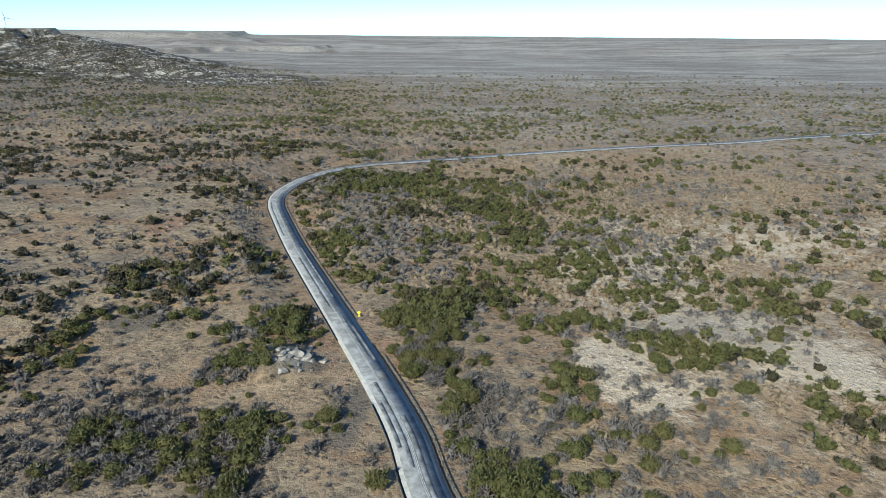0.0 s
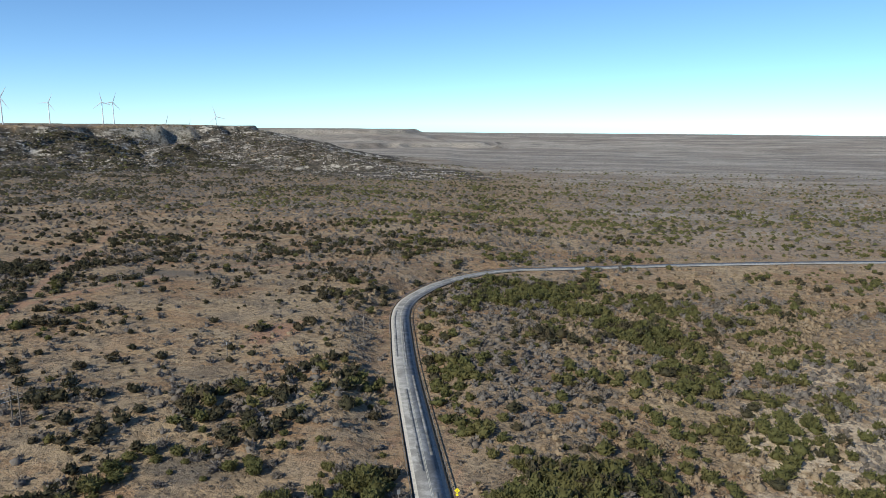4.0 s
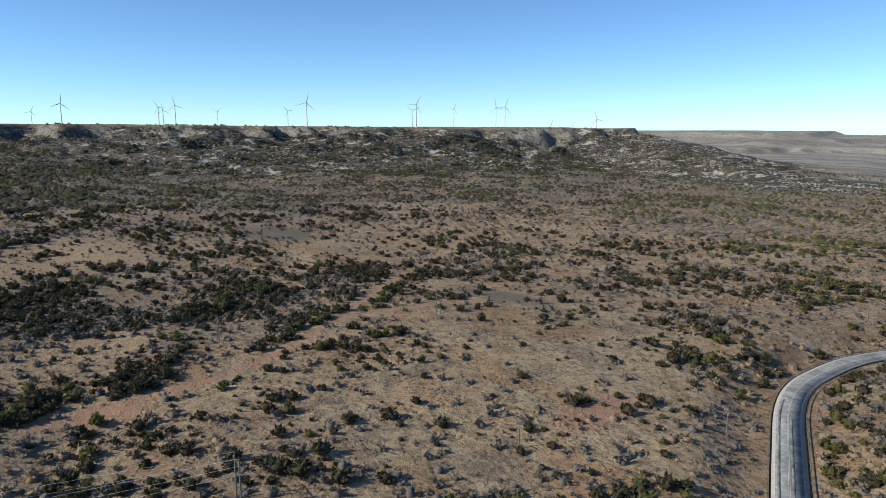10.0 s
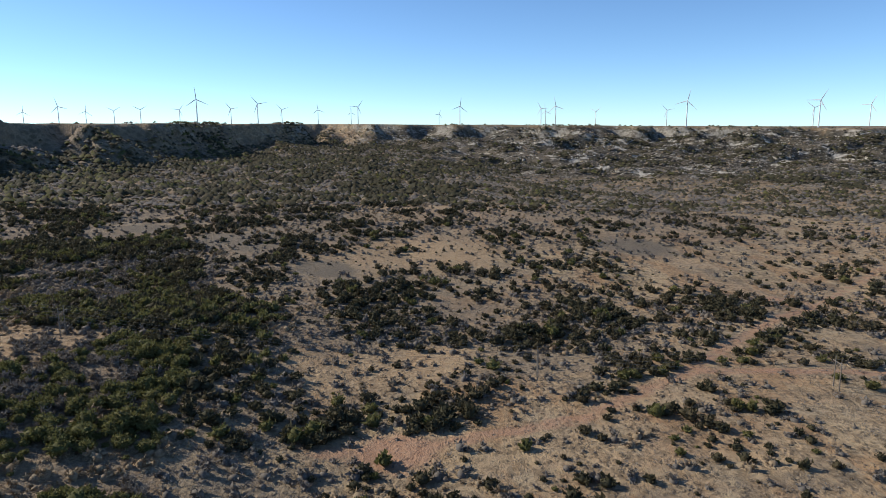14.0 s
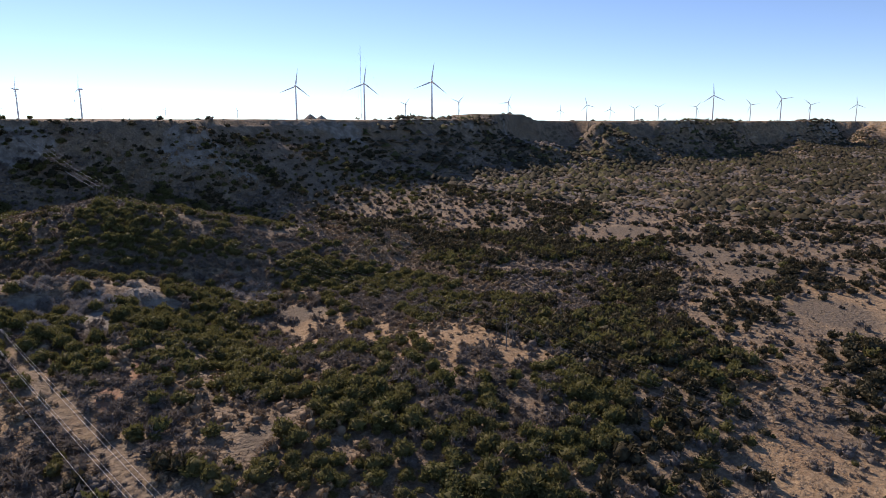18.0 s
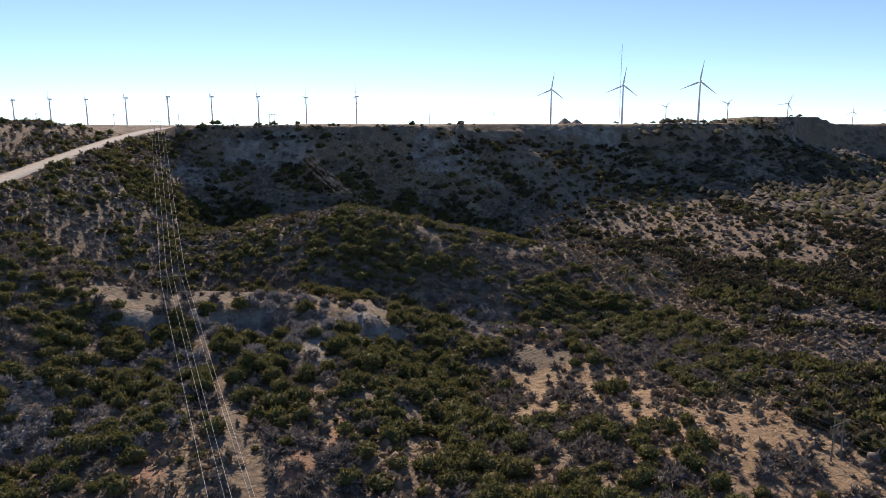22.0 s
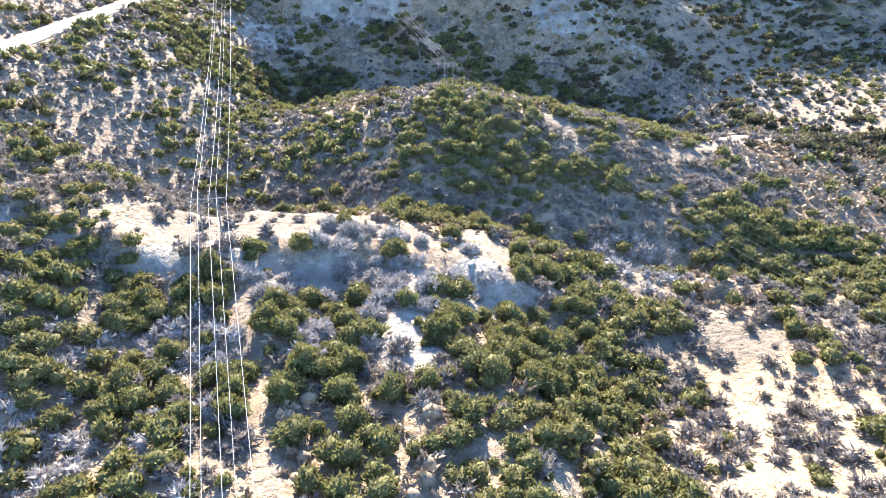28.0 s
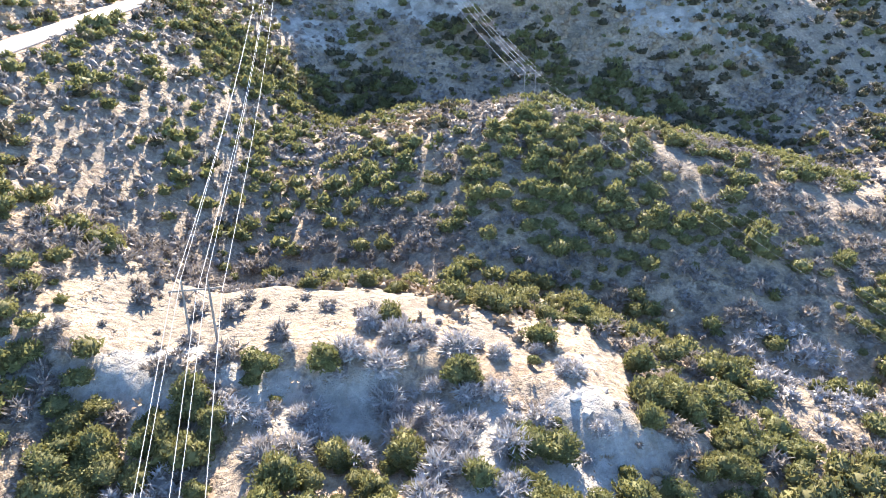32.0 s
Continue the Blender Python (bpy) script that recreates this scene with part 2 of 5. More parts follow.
BARK = make_bark()
ASPHALT = make_asphalt()
SHOULDER = make_plain("pale_chip_seal", (0.36, 0.335, 0.30), (0.50, 0.47, 0.42), 0.9, 0.9, 0, 0.2)
EDGE = make_plain("rail_shadow_edge", (0.02, 0.018, 0.016), (0.06, 0.052, 0.045), 1.2, 0.85, 0, 0.4)
PATCH = make_plain("asphalt_patch", (0.085, 0.083, 0.080), (0.30, 0.29, 0.275), 0.33, 0.85)
LINE = make_plain("faded_paint", (0.50, 0.46, 0.36), (0.66, 0.62, 0.52), 1.5, 0.7)
GRAVEL = make_plain("pale_gravel", (0.40, 0.355, 0.29), (0.58, 0.53, 0.45), 0.8, 0.95, 0, 0.4)
LIMESTONE = make_plain("limestone", (0.17, 0.145, 0.115), (0.42, 0.37, 0.31), 0.7, 0.92, 0, 0.8)
PALE_ROCK = make_plain("bleached_limestone", (0.26, 0.235, 0.20), (0.52, 0.475, 0.41), 0.3, 0.92, 0, 0.8)
SPOIL = make_plain("spoil_gravel", (0.24, 0.20, 0.165), (0.33, 0.285, 0.24), 0.5, 0.95, 0, 0.4)
TIMBER = make_plain("weathered_pole", (0.14, 0.115, 0.09), (0.26, 0.225, 0.185), 3.0, 0.85, 0, 0.3)
WHITE_STEEL = make_plain("white_turbine_paint", (0.74, 0.75, 0.76), (0.80, 0.80, 0.80), 0.2, 0.35)
GALVANISED = make_plain("galvanised_steel", (0.40, 0.41, 0.42), (0.55, 0.56, 0.57), 4.0, 0.45, 0.7)
# one wire in two tones: the sun's glint is painted into the pale one
WIRE = make_plain("sunlit_wire", (0.66, 0.66, 0.64), (0.76, 0.76, 0.74), 2.0, 0.6)
DARK_WIRE = make_plain("unlit_wire", (0.13, 0.13, 0.13), (0.19, 0.19, 0.19), 2.0, 0.75, 0.3)
PORCELAIN = make_plain("insulator_glaze", (0.10, 0.06, 0.04), (0.16, 0.10, 0.07), 8.0, 0.25)
YELLOW = make_plain("yellow_sign", (0.86, 0.72, 0.03), (0.90, 0.78, 0.05), 3.0, 0.5)
BLACK = make_plain("sign_black", (0.02, 0.02, 0.02), (0.03, 0.03, 0.03), 3.0, 0.5)
RED = make_plain("mast_red", (0.45, 0.06, 0.04), (0.52, 0.08, 0.05), 3.0, 0.5)


# ---- mesh helpers ----
def mesh_from(name, verts, tris, smooth=False, slots=None):
    me = bpy.data.meshes.new(name)
    verts, tris = np.asarray(verts, np.float32), np.asarray(tris, np.int32)
    k = tris.shape[1]
    me.vertices.add(len(verts))
    me.vertices.foreach_set("co", verts.ravel())
    me.loops.add(tris.size)
    me.loops.foreach_set("vertex_index", tris.ravel())
    me.polygons.add(len(tris))
    me.polygons.foreach_set("loop_start", np.arange(0, tris.size, k, dtype=np.int32))
    if smooth:
        me.polygons.foreach_set("use_smooth", np.ones(len(tris), bool))
    if slots is not None:
        me.polygons.foreach_set("material_index", np.asarray(slots, np.int32))
    me.update(calc_edges=True)
    return me


def part(name, bm, material, parent=None, label=""):
    if isinstance(bm, bmesh.types.BMesh):
        me = bpy.data.meshes.new(name)
        bm.to_mesh(me)
        bm.free()
    else:
        me = bm
    if not me.materials:
        me.materials.append(material)
    ob = new(name, me)
    ob.parent = parent
    return tagged(ob, label)


def rod(bm, a, b, r0, r1=None, n=8):
    """A tapered rod from a to b."""
    a, b = Vector(a), Vector(b)
    r1 = r0 if r1 is None else r1
    turn = (b - a).to_track_quat("Z", "Y").to_matrix().to_4x4()
    m = Matrix.Translation((a + b) / 2) @ turn
    bmesh.ops.create_cone(bm, cap_ends=True, segments=n, radius1=r0, radius2=r1, depth=(b - a).length, matrix=m)
    return bm


def slab(bm, centre, size, turn=0.0, bevel=0.0):
    got = bmesh.ops.create_cube(bm, size=1.0, matrix=Matrix.Translation(centre) @ pose(0, 0, 0, 0, 0, turn) @ Matrix.Diagonal((*size, 1)))
    if bevel:
        edges = list({e for v in got["verts"] for e in v.link_edges})
        bmesh.ops.bevel(bm, geom=edges, offset=bevel, segments=1, affect="EDGES", profile=0.5)
    return bm


# ---- the lie of the land ----
RNG = np.random.RandomState(7)
TABLE = RNG.rand(256, 256)


def value(x, y, wave, shift=0):
    """Smooth noise from -1 to 1."""
    u, v = np.asarray(x, float) / wave + 17.3 * shift + 900, np.asarray(y, float) / wave + 31.7 * shift + 900
    i, j = np.floor(u).astype(int), np.floor(v).astype(int)
    fu, fv = u - i, v - j
    fu, fv = fu * fu * fu * (fu * (6 * fu - 15) + 10), fv * fv * fv * (fv * (6 * fv - 15) + 10)
    i0, j0, i1, j1 = i % 256, j % 256, (i + 1) % 256, (j + 1) % 256
    a = TABLE[i0, j0] * (1 - fu) + TABLE[i1, j0] * fu
    b = TABLE[i0, j1] * (1 - fu) + TABLE[i1, j1] * fu
    return (a * (1 - fv) + b * fv) * 2 - 1


def fbm(x, y, wave, octaves=4, shift=0):
    return sum(value(x, y, wave / 2 ** k, shift + k) * 0.5 ** k for k in range(octaves))


def step(x, lo, hi):
    s = np.clip((x - lo) / (hi - lo), 0, 1)
    return s * s * (3 - 2 * s)


RIM = [(4950, -2600), (700, -900), (80, -400), (-75, -190), (-118, -98), (-176, -180), (-220, -248), (-262, -315), (-290, -328), (-305, -292),
       (-335, -262), (-385, -222), (-435, -198), (-528, -212), (-650, -190), (-780, -172), (-890, -142), (-1071, -5), (-1330, 40), (-1535, 150),
       (-1720, 190), (-1800, 265), (-1690, 305), (-1640, 385), (-1950, 612), (-1612, 540), (-1527, 771), (-1461, 1000), (-1330, 1200),
       (-1256, 1380), (-1209, 1540), (-1138, 1697), (-1014, 1893), (-1500, 2300), (-3000, 2700), (-5600, 2700), (-5600, -5600), (5600, -5600)]
FAR_RIM = [(-1180, 3900), (-1500, 3720), (-2000, 3800), (-2600, 3500), (-5600, 3300), (-5600, 5600), (-1500, 5600)]


def outside(x, y, ring):
    """Metres outside a closed ring; minus inside."""
    best, inside = np.full(np.shape(x), 1e9), np.zeros(np.shape(x), bool)
    for (ax, ay), (bx, by) in zip(ring, ring[1:] + ring[:1]):
        dx, dy = bx - ax, by - ay
        s = np.clip(((x - ax) * dx + (y - ay) * dy) / (dx * dx + dy * dy), 0, 1)
        best = np.minimum(best, np.hypot(x - ax - s * dx, y - ay - s * dy))
        if ay != by:
            inside ^= ((ay > y) != (by > y)) & (x < (bx - ax) * (y - ay) / (by - ay) + ax)
    return np.where(inside, -best, best)


def along(x, y, line):
    """Distance to a polyline and the height of its nearest point."""
    best, high = np.full(np.shape(x), 1e9), np.zeros(np.shape(x))
    for (ax, ay, az), (bx, by, bz) in zip(line, line[1:]):
        dx, dy = bx - ax, by - ay
        s = np.clip(((x - ax) * dx + (y - ay) * dy) / (dx * dx + dy * dy), 0, 1)
        d = np.hypot(x - ax - s * dx, y - ay - s * dy)
        high = np.where(d < best, az + s * (bz - az), high)
        best = np.minimum(best, d)
    return best, high


def curve_points(pts, gap):
    """Points along a Catmull-Rom curve, about gap metres apart."""
    P = [Vector(p) for p in pts]
    P = [P[0] * 2 - P[1]] + P + [P[-1] * 2 - P[-2]]
    out = []
    for a, b, c, d in zip(P, P[1:], P[2:], P[3:]):
        n = max(1, int((c - b).length / gap))
        for k in range(n):
            t = k / n
            out.append(0.5 * (2 * b + (c - a) * t + (2 * a - 5 * b + 4 * c - d) * t * t + (3 * b - a - 3 * c + d) * t ** 3))
    return out + [P[-2]]


VALLEY_ROAD = [(-120, -62, 53), (-62, -30, 42), (0, -10, 27), (24, 26, 13), (13, 66, 6.5), (-1, 100, 4.3), (-7.5, 125, 3.5), (-16.6, 151, 2.7), (-29.8, 184.5, 1.9), (-48, 230.6, 0.6),
               (-62.5, 268, -0.2), (-76, 306, -1.1), (-86, 336, -1.8), (-90.3, 358, -2.2), (-90, 378, -2.5), (-85, 407, -3.1), (-71, 437, -3.7), (-52, 458, -4.2), (-21, 473, -4.5),
               (60, 511, -5.1), (153, 549, -5.8), (253, 583, -6.5), (354, 629, -7.5), (760, 790, -12), (1500, 1080, -20)]
RAMP = [(-360, -440, 85), (-318, -372, 84), (-274, -305, 79.5), (-232, -240, 73), (-188, -172, 65), (-148, -107, 58), (-120, -62, 53)]
ROAD_MIDDLE = curve_points([p for p in VALLEY_ROAD], 6.0)
RAMP_MIDDLE = curve_points([p for p in RAMP], 6.0)
RIDGE = [(-160, -104, 27), (-186, -84, 32), (-212, -66, 34), (-240, -54, 33), (-261, -34, 31.5), (-284, -20, 20), (-300, -5, 15)]
TOE = [(-1010, 1860, 62), (-760, 1590, 26), (-582, 1490, 6), (-400, 1375, -24)]
SPUR = [(-296, -150, 40), (-316, -134, 45), (-350, -104, 37), (-388, -76, 31), (-420, -70, 28), (-470, -50, 18)]


# the rolling ground below the ridge: how far it swells above the flat, row by row from south to north, from west to east
SWELL_WEST, SWELL_SOUTH, SWELL_GAP = -480.0, -130.0, 50.0
SWELLS = [(0, -0.7, -1.3, -0.5, 1.2, 1.2, -3.7, -0.9),
          (0, -1.4, -2.9, 6.8, 0.9, -1.7, -1.3, -0.8),
          (0.6, 2.0, 1.0, 1.7, -8.8, 3.8, -0.8, -2.0),
          (0, 0.7, 1.6, 2.6, 1.9, 1.0, 6.2, -0.5),
          (0, 0.3, 0.3, 5.4, 4.4, 5.9, 7.2, 0.6),
          (1.1, 1.3, 0, 3.3, 3.6, 2.7, 0.9, 0),
          (0.8, 1.5, 1.8, 2.5, -1.7, -2.5, -3.3, -0.5)]


def swells(x, y):
    out = np.zeros(np.shape(x))
    for j, row in enumerate(SWELLS):
        for i, h in enumerate(row):
            if h:
                out = out + h * np.exp(-(((x - SWELL_WEST - i * SWELL_GAP) ** 2 + (y - SWELL_SOUTH - j * SWELL_GAP) ** 2) / (2 * 34.0 ** 2)))
    return out


def far_floor(x, y):
    r = np.hypot(x + 100, y - 80)
    z = -0.0155 * np.clip(y - 350, 0, 2500)
    z = np.where(x > 0, z - 0.004 * np.clip(x - 200, 0, 2000), z) - 5.5 * step(x + 0.25 * y, 20, 110) * step(y, 130, 260)
    z = z + 11 * step(-x, 330, 560) * step(y, 620, 300)
    return z * (1 - step(r, 3300, 4700)) + 22 * step(r, 3300, 4750)


def rim_distance(x, y):
    d = outside(x, y, RIM)
    wild = step(np.hypot(x + 250, y + 150), 250, 900)
    alcove = np.clip(value(x, y, 105, 10) + 0.4 * value(x, y, 45, 12) - 0.1, 0, 0.8) * 75 + 7 * value(x, y, 24, 16)
    buttress = 4.5 * value(x, y, 36, 17) + 3.0 * np.abs(value(x, y, 17, 18)) + 9 * np.clip(value(x, y, 64, 19), 0, 1)
    return d + fbm(x, y, 190, 4, 3) * (7 + 42 * wild) + ((1 - np.abs(value(x, y, 75, 9))) * 22 - 6 + alcove) * wild + buttress * (1 - wild)


def lie(x, y, fine=True):
    """The height of the ground."""
    x, y = np.asarray(x, float), np.asarray(y, float)
    d = rim_distance(x, y)
    top = 86.5 - 13 * step(y, 200, 1700) + 1.0 * fbm(x, y, 220, 3, 5)
    # a flat-topped spoil bank on the rim
    top = top + 7 * step(np.abs(0.34 * (y + 165) - 0.94 * (x + 862)), 80, 48) * step(np.abs(0.94 * (y + 165) + 0.34 * (x + 862)), 36, 16)
    floor = far_floor(x, y)
    far = step(y, 50, 700)
    side = step(-x, 80, 260)
    out = np.clip(d, 0, None)
    apron = 42 * np.exp(-out / 30) * (1 - side) + (50 - 14 * step(-x, 500, 640)) * np.exp(-(out / 48) ** 1.6) * side
    short = apron + (6 + 16 * side) * np.exp(-out / (110 + 120 * side)) + 9 * step(-x, 430, 720) * np.exp(-out / 420)
    long = 76 * np.clip(1 - out / 600, 0, 1) ** 1.75
    foot = short * (1 - far) + long * far
    gully = np.clip(foot / 34, 0, 1)
    foot = foot + gully * (fbm(x, y, 110, 5, 11) * (2.2 + 8 * far)) - far * gully * 9 * (1 - np.abs(value(x, y, 85, 14))) ** 3
    foot = foot + far * gully * (4.5 * fbm(x, y, 40, 3, 23) + 10 * (0.5 - np.abs(value(x, y, 130, 25))))
    # a lower bench of broken rock on the long slope
    foot = foot + far * 7 * step(out, 330, 300) * step(out, 180, 300) * (0.5 + 0.5 * value(x, y, 140, 15))
    slope_top = np.minimum(floor + foot, top - 9)
    # ledges below the rim
    cliff = far * (0.45 * step(d, 8, 1) + 0.55 * step(d, 26, 13)) + (1 - far) * (0.45 * step(d, 5, 0.5) + 0.55 * step(d, 13, 7))
    z = slope_top * (1 - cliff) + top * cliff
    z = np.where(d < 0, top, z)
    # the distant tableland
    d2 = outside(x, y, FAR_RIM) + fbm(x, y, 300, 4, 21) * 60 + np.abs(value(x, y, 150, 22)) * 70
    z = np.maximum(z, np.where(d2 < 0, 46, np.where(d2 < 40, 46 - d2 * 0.55, 24 - (d2 - 40) * 0.14)))
    # and the low bench before it
    d3 = d2 - 520 - 160 * fbm(x, y, 420, 3, 27)
    z = np.maximum(z, np.where(d3 < 0, -14, -14 - d3 * 0.5))
    # knolls and ridges
    r, h = along(x, y, RIDGE)
    steepness = step(x, -286, -256)
    r = np.clip(r + steepness * (3.2 * value(x, y, 15, 28) + 2.0 * value(x, y, 7, 29) + 4 * np.clip(value(x + 0.4 * y, 0 * y, 21, 30), -0.4, 1)), 0, None)
    north = (y + 64) + (x + 215) * 0.55 > 0
    ribs = np.maximum(np.exp(-(((x + 250) * 0.87 - (y + 44) * 0.49) / 7) ** 2), np.exp(-((x + 213) / 6) ** 2))
    steepness = steepness * (1 - 0.8 * ribs)
    drop = np.where(north, 5.5 * steepness * step(r, 4, 11) + np.clip(r - 10 + 6 * (1 - steepness), 0, None) * (0.20 + 0.04 * ribs), np.clip(r - 20, 0, None) * 0.5)
    z = np.maximum(z, h - drop + 0.5 * fbm(x, y, 22, 3, 31) * step(r, 2, 12))
    r, h = along(x, y, SPUR)
    z = np.maximum(z, h - 0.0050 * np.clip(r, 0, 28) ** 2 - np.clip(r - 28, 0, None) * 0.34 + 0.8 * fbm(x, y, 26, 3, 33) * step(r, 3, 20))
    r, h = along(x, y, TOE)
    z = np.maximum(z, h - r * 0.2 + 5 * fbm(x, y, 80, 4, 35))
    z = z + swells(x, y) * step(d, 8, 40)
    z = z + 2.2 * np.exp(-(((x - 70) / 45) ** 2 + ((y - 168) / 26) ** 2)) + 4.6 * np.exp(-((((x + 39) / 9) ** 2 + ((y - 158) / 10) ** 2)) ** 2)
    z = z + 4.0 * np.exp(-(((x + 145) / 40) ** 2 + ((y - 190) / 30) ** 2))
    if fine:
        near = np.exp(-np.clip(np.hypot(x + 150, y - 100) - 500, 0, None) / 600)
        z = z + near * (0.75 * fbm(x, y, 42, 4, 41)) + (1 - near) * 1.2 * fbm(x, y, 160, 3, 43)
    # the roads lie on graded benches
    for line, wide in ((VALLEY_ROAD, 9.0), (RAMP, 7.0)):
        r, h = along(x, y, [tuple(p) for p in (ROAD_MIDDLE if line is VALLEY_ROAD else RAMP_MIDDLE)[::3]])
        cut = step(r, wide + (14 if line is VALLEY_ROAD else 22), wide)
        fill = step(r, wide + 34, wide) if line is VALLEY_ROAD else np.clip((wide + 62 - r) / 62, 0, 1)
        bed = h - 0.35
        w = np.where(z > bed, cut, fill)
        z = z * (1 - w) + bed * w
    return z


def axis(*spans):
    out = []
    for a, b, gap in spans:
        out += list(np.arange(a, b, gap))
    return np.array(out + [spans[-1][1]], float)


gx = axis((-5300, -2600, 150), (-2600, -2000, 30), (-2000, -1000, 10), (-1000, -560, 10), (-560, -420, 5), (-420, -120, 2.6), (-120, 120, 4), (120, 400, 12), (400, 1200, 40), (1200, 5300, 200))
gy = axis((-5300, -1000, 200), (-1000, -400, 30), (-400, -270, 7), (-270, 70, 2.6), (70, 420, 4), (420, 700, 9), (700, 2000, 10), (2000, 3300, 60), (3300, 4200, 30), (4200, 5300, 120))
GX, GY = np.meshgrid(gx, gy, indexing="ij")
GZ = np.empty_like(GX)
for k in range(0, len(gx), 40):
    GZ[k:k + 40] = lie(GX[k:k + 40], GY[k:k + 40])
idx = np.arange(GX.size).reshape(GX.shape)
quads = np.stack([idx[:-1, :-1], idx[1:, :-1], idx[1:, 1:], idx[:-1, 1:]], -1).reshape(-1, 4)
ground_mesh = mesh_from("ground", np.stack([GX, GY, GZ], -1).reshape(-1, 3), quads, True)
ground = tagged(part("ground", ground_mesh, GROUND), "dry scrub valley of tan grass and chalk below a mesa", "ground", kind="structure")

# what the soil is, by place
slope = np.hypot(np.gradient(GZ, axis=0) / np.gradient(GX, axis=0), np.gradient(GZ, axis=1) / np.gradient(GY, axis=1))
RIMD = rim_distance(GX, GY)


def blobs(x, y, rows):
    out = np.zeros(np.shape(x))
    for cx, cy, rx, ry in rows:
        out = np.maximum(out, np.exp(-(((x - cx) / rx) ** 2 + ((y - cy) / ry) ** 2)))
    return out


def patches(x, y, rows):
    """Ragged patches: middle, half-width across and along, and the heading of the long way."""
    rag = 1 + 0.45 * fbm(x, y, 14, 2, 77)
    out = np.zeros(np.shape(x))
    for cx, cy, ra, rl, turn in rows:
        c, q = math.cos(radians(turn)), math.sin(radians(turn))
        u, v = ((x - cx) * c + (y - cy) * q) / ra, ((y - cy) * c - (x - cx) * q) / rl
        out = np.maximum(out, np.exp(-((u * u + v * v) * rag) ** 2))
    return out


RED_EARTH = [(-213, 183, 11, 13), (-120, 282, 10, 22), (-324, 386, 12, 14)]
BARE_EARTH = [(-447, 379, 34, 34), (-226, 367, 40, 14), (-314, 708, 18, 22), (-868, 399, 60, 60), (-470, 150, 40, 30), (-39, 157, 11, 10), (-21, 133, 6, 22), (-90, 182, 14, 8)]
CHALK_EARTH = [(-39, 157, 8, 8)]
MARL = [(45, 163, 13, 17, 0), (99, 163, 25, 21, 0), (92, 182, 11, 14, 0), (59, 238, 9, 10, 0), (50, 144, 11, 7, 0)]
CREST_BARE = [(-221, -78, 24, 15, 146), (-243, -70, 14, 12, 146), (-256, -50, 10, 4, 146), (-318, -150, 11, 20, 146), (-332, -85, 10, 4, 146), (-423, -84, 12, 25, 146), (-363, -58, 7, 3, 146),
              (-230, -147, 7, 3, 146), (-193, -143, 2, 10, 120), (-200, -139, 2, 11, 120), (-207, -135, 2, 9, 120), (-227, -134, 13, 3, 146), (-411, -84, 18, 30, 104), (-329, -82, 17, 5, 104), (-216, -44, 4, 10, 146), (-207, -27, 3, 8, 146)]
SLOPE_BARE = [(-207, 69, 6, 8, 104), (-301, -28, 7, 8, 146), (-299, 3, 15, 10, 146), (-282, -4, 8, 5, 146), (-484, 120, 19, 22, 104), (-426, 133, 14, 10, 104), (-405, 178, 18, 20, 104),
              (-525, 71, 16, 19, 104)]
SLOPE_RED = [(-226, -65, 5, 2, 146), (-213, 22, 3, 11, 139), (-202, 27, 4, 7, 139), (-178, 10, 6, 4, 139)]
STRAW_SLOPES = [(-288, 42, 22, 36, 139), (-264, 34, 15, 18, 146), (-283, 16, 13, 13, 146), (-284, 70, 25, 24, 139), (-283, 95, 13, 10, 139), (-437, 231, 64, 35, 104), (-261, 167, 6, 26, 104), (-268, 197, 31, 19, 104), (-609, 287, 67, 60, 104)]
BLUFF_CHALK = [(-203, -64, 9, 5, 146), (-228, -46, 7, 4, 146), (-256, -31, 7, 6, 146), (-241, -30, 3, 7, 146), (-234, -19, 8, 9, 146), (-229, -11, 7, 6, 146), (-252, -22, 9, 5, 146), (-265, -41, 4, 2, 146)]
CLIFF_CHALK = [(-292, -246, 23, 10, 146), (-335, -244, 38, 9, 139), (-432, -180, 36, 13, 142), (-601, -196, 23, 10, 139), (-865, -120, 43, 20, 139)]
DARK_THICKETS = [(-315, -66, 34, 9, 146), (-342, -26, 21, 11, 146), (-292, -92, 30, 15, 146), (-348, -6, 40, 24, 139), (-186, -55, 20, 8, 139), (-273, 131, 23, 34, 104), (-232, 77, 15, 20, 104),
                 (-219, 117, 26, 10, 104), (-322, 97, 32, 20, 104)]
GREEN_THICKETS = [(-284, -61, 38, 10, 146), (-227, -36, 7, 6, 146), (-248, -12, 12, 10, 146), (-203, -56, 10, 4, 146), (-189, -55, 8, 6, 146), (-272, -7, 7, 7, 146), (-241, 5, 18, 22, 139), (-347, 50, 29, 14, 139),
                  (-181, -17, 17, 14, 139), (-164, -7, 12, 10, 139), (-234, 26, 10, 26, 104), (-205, 85, 20, 10, 104), (-246, 94, 13, 16, 104), (-192, 72, 15, 6, 104), (-524, -130, 70, 34, 139)]
SILVER_BRUSH = [(-174, -27, 18, 12, 139), (-187, -38, 9, 6, 146), (-198, -43, 8, 5, 146), (-215, -23, 4, 5, 146), (-196, -38, 15, 9, 139), (-169, -23, 13, 7, 139), (-184, 5, 7, 8, 139)]
GREY_BRUSH = [(-308, -29, 14, 14, 146), (-233, -52, 6, 3, 146), (-318, -43, 15, 8, 139), (-375, 54, 25, 18, 139), (-312, -34, 34, 12, 104), (-383, 70, 28, 18, 104), (-280, 181, 15, 17, 104)]
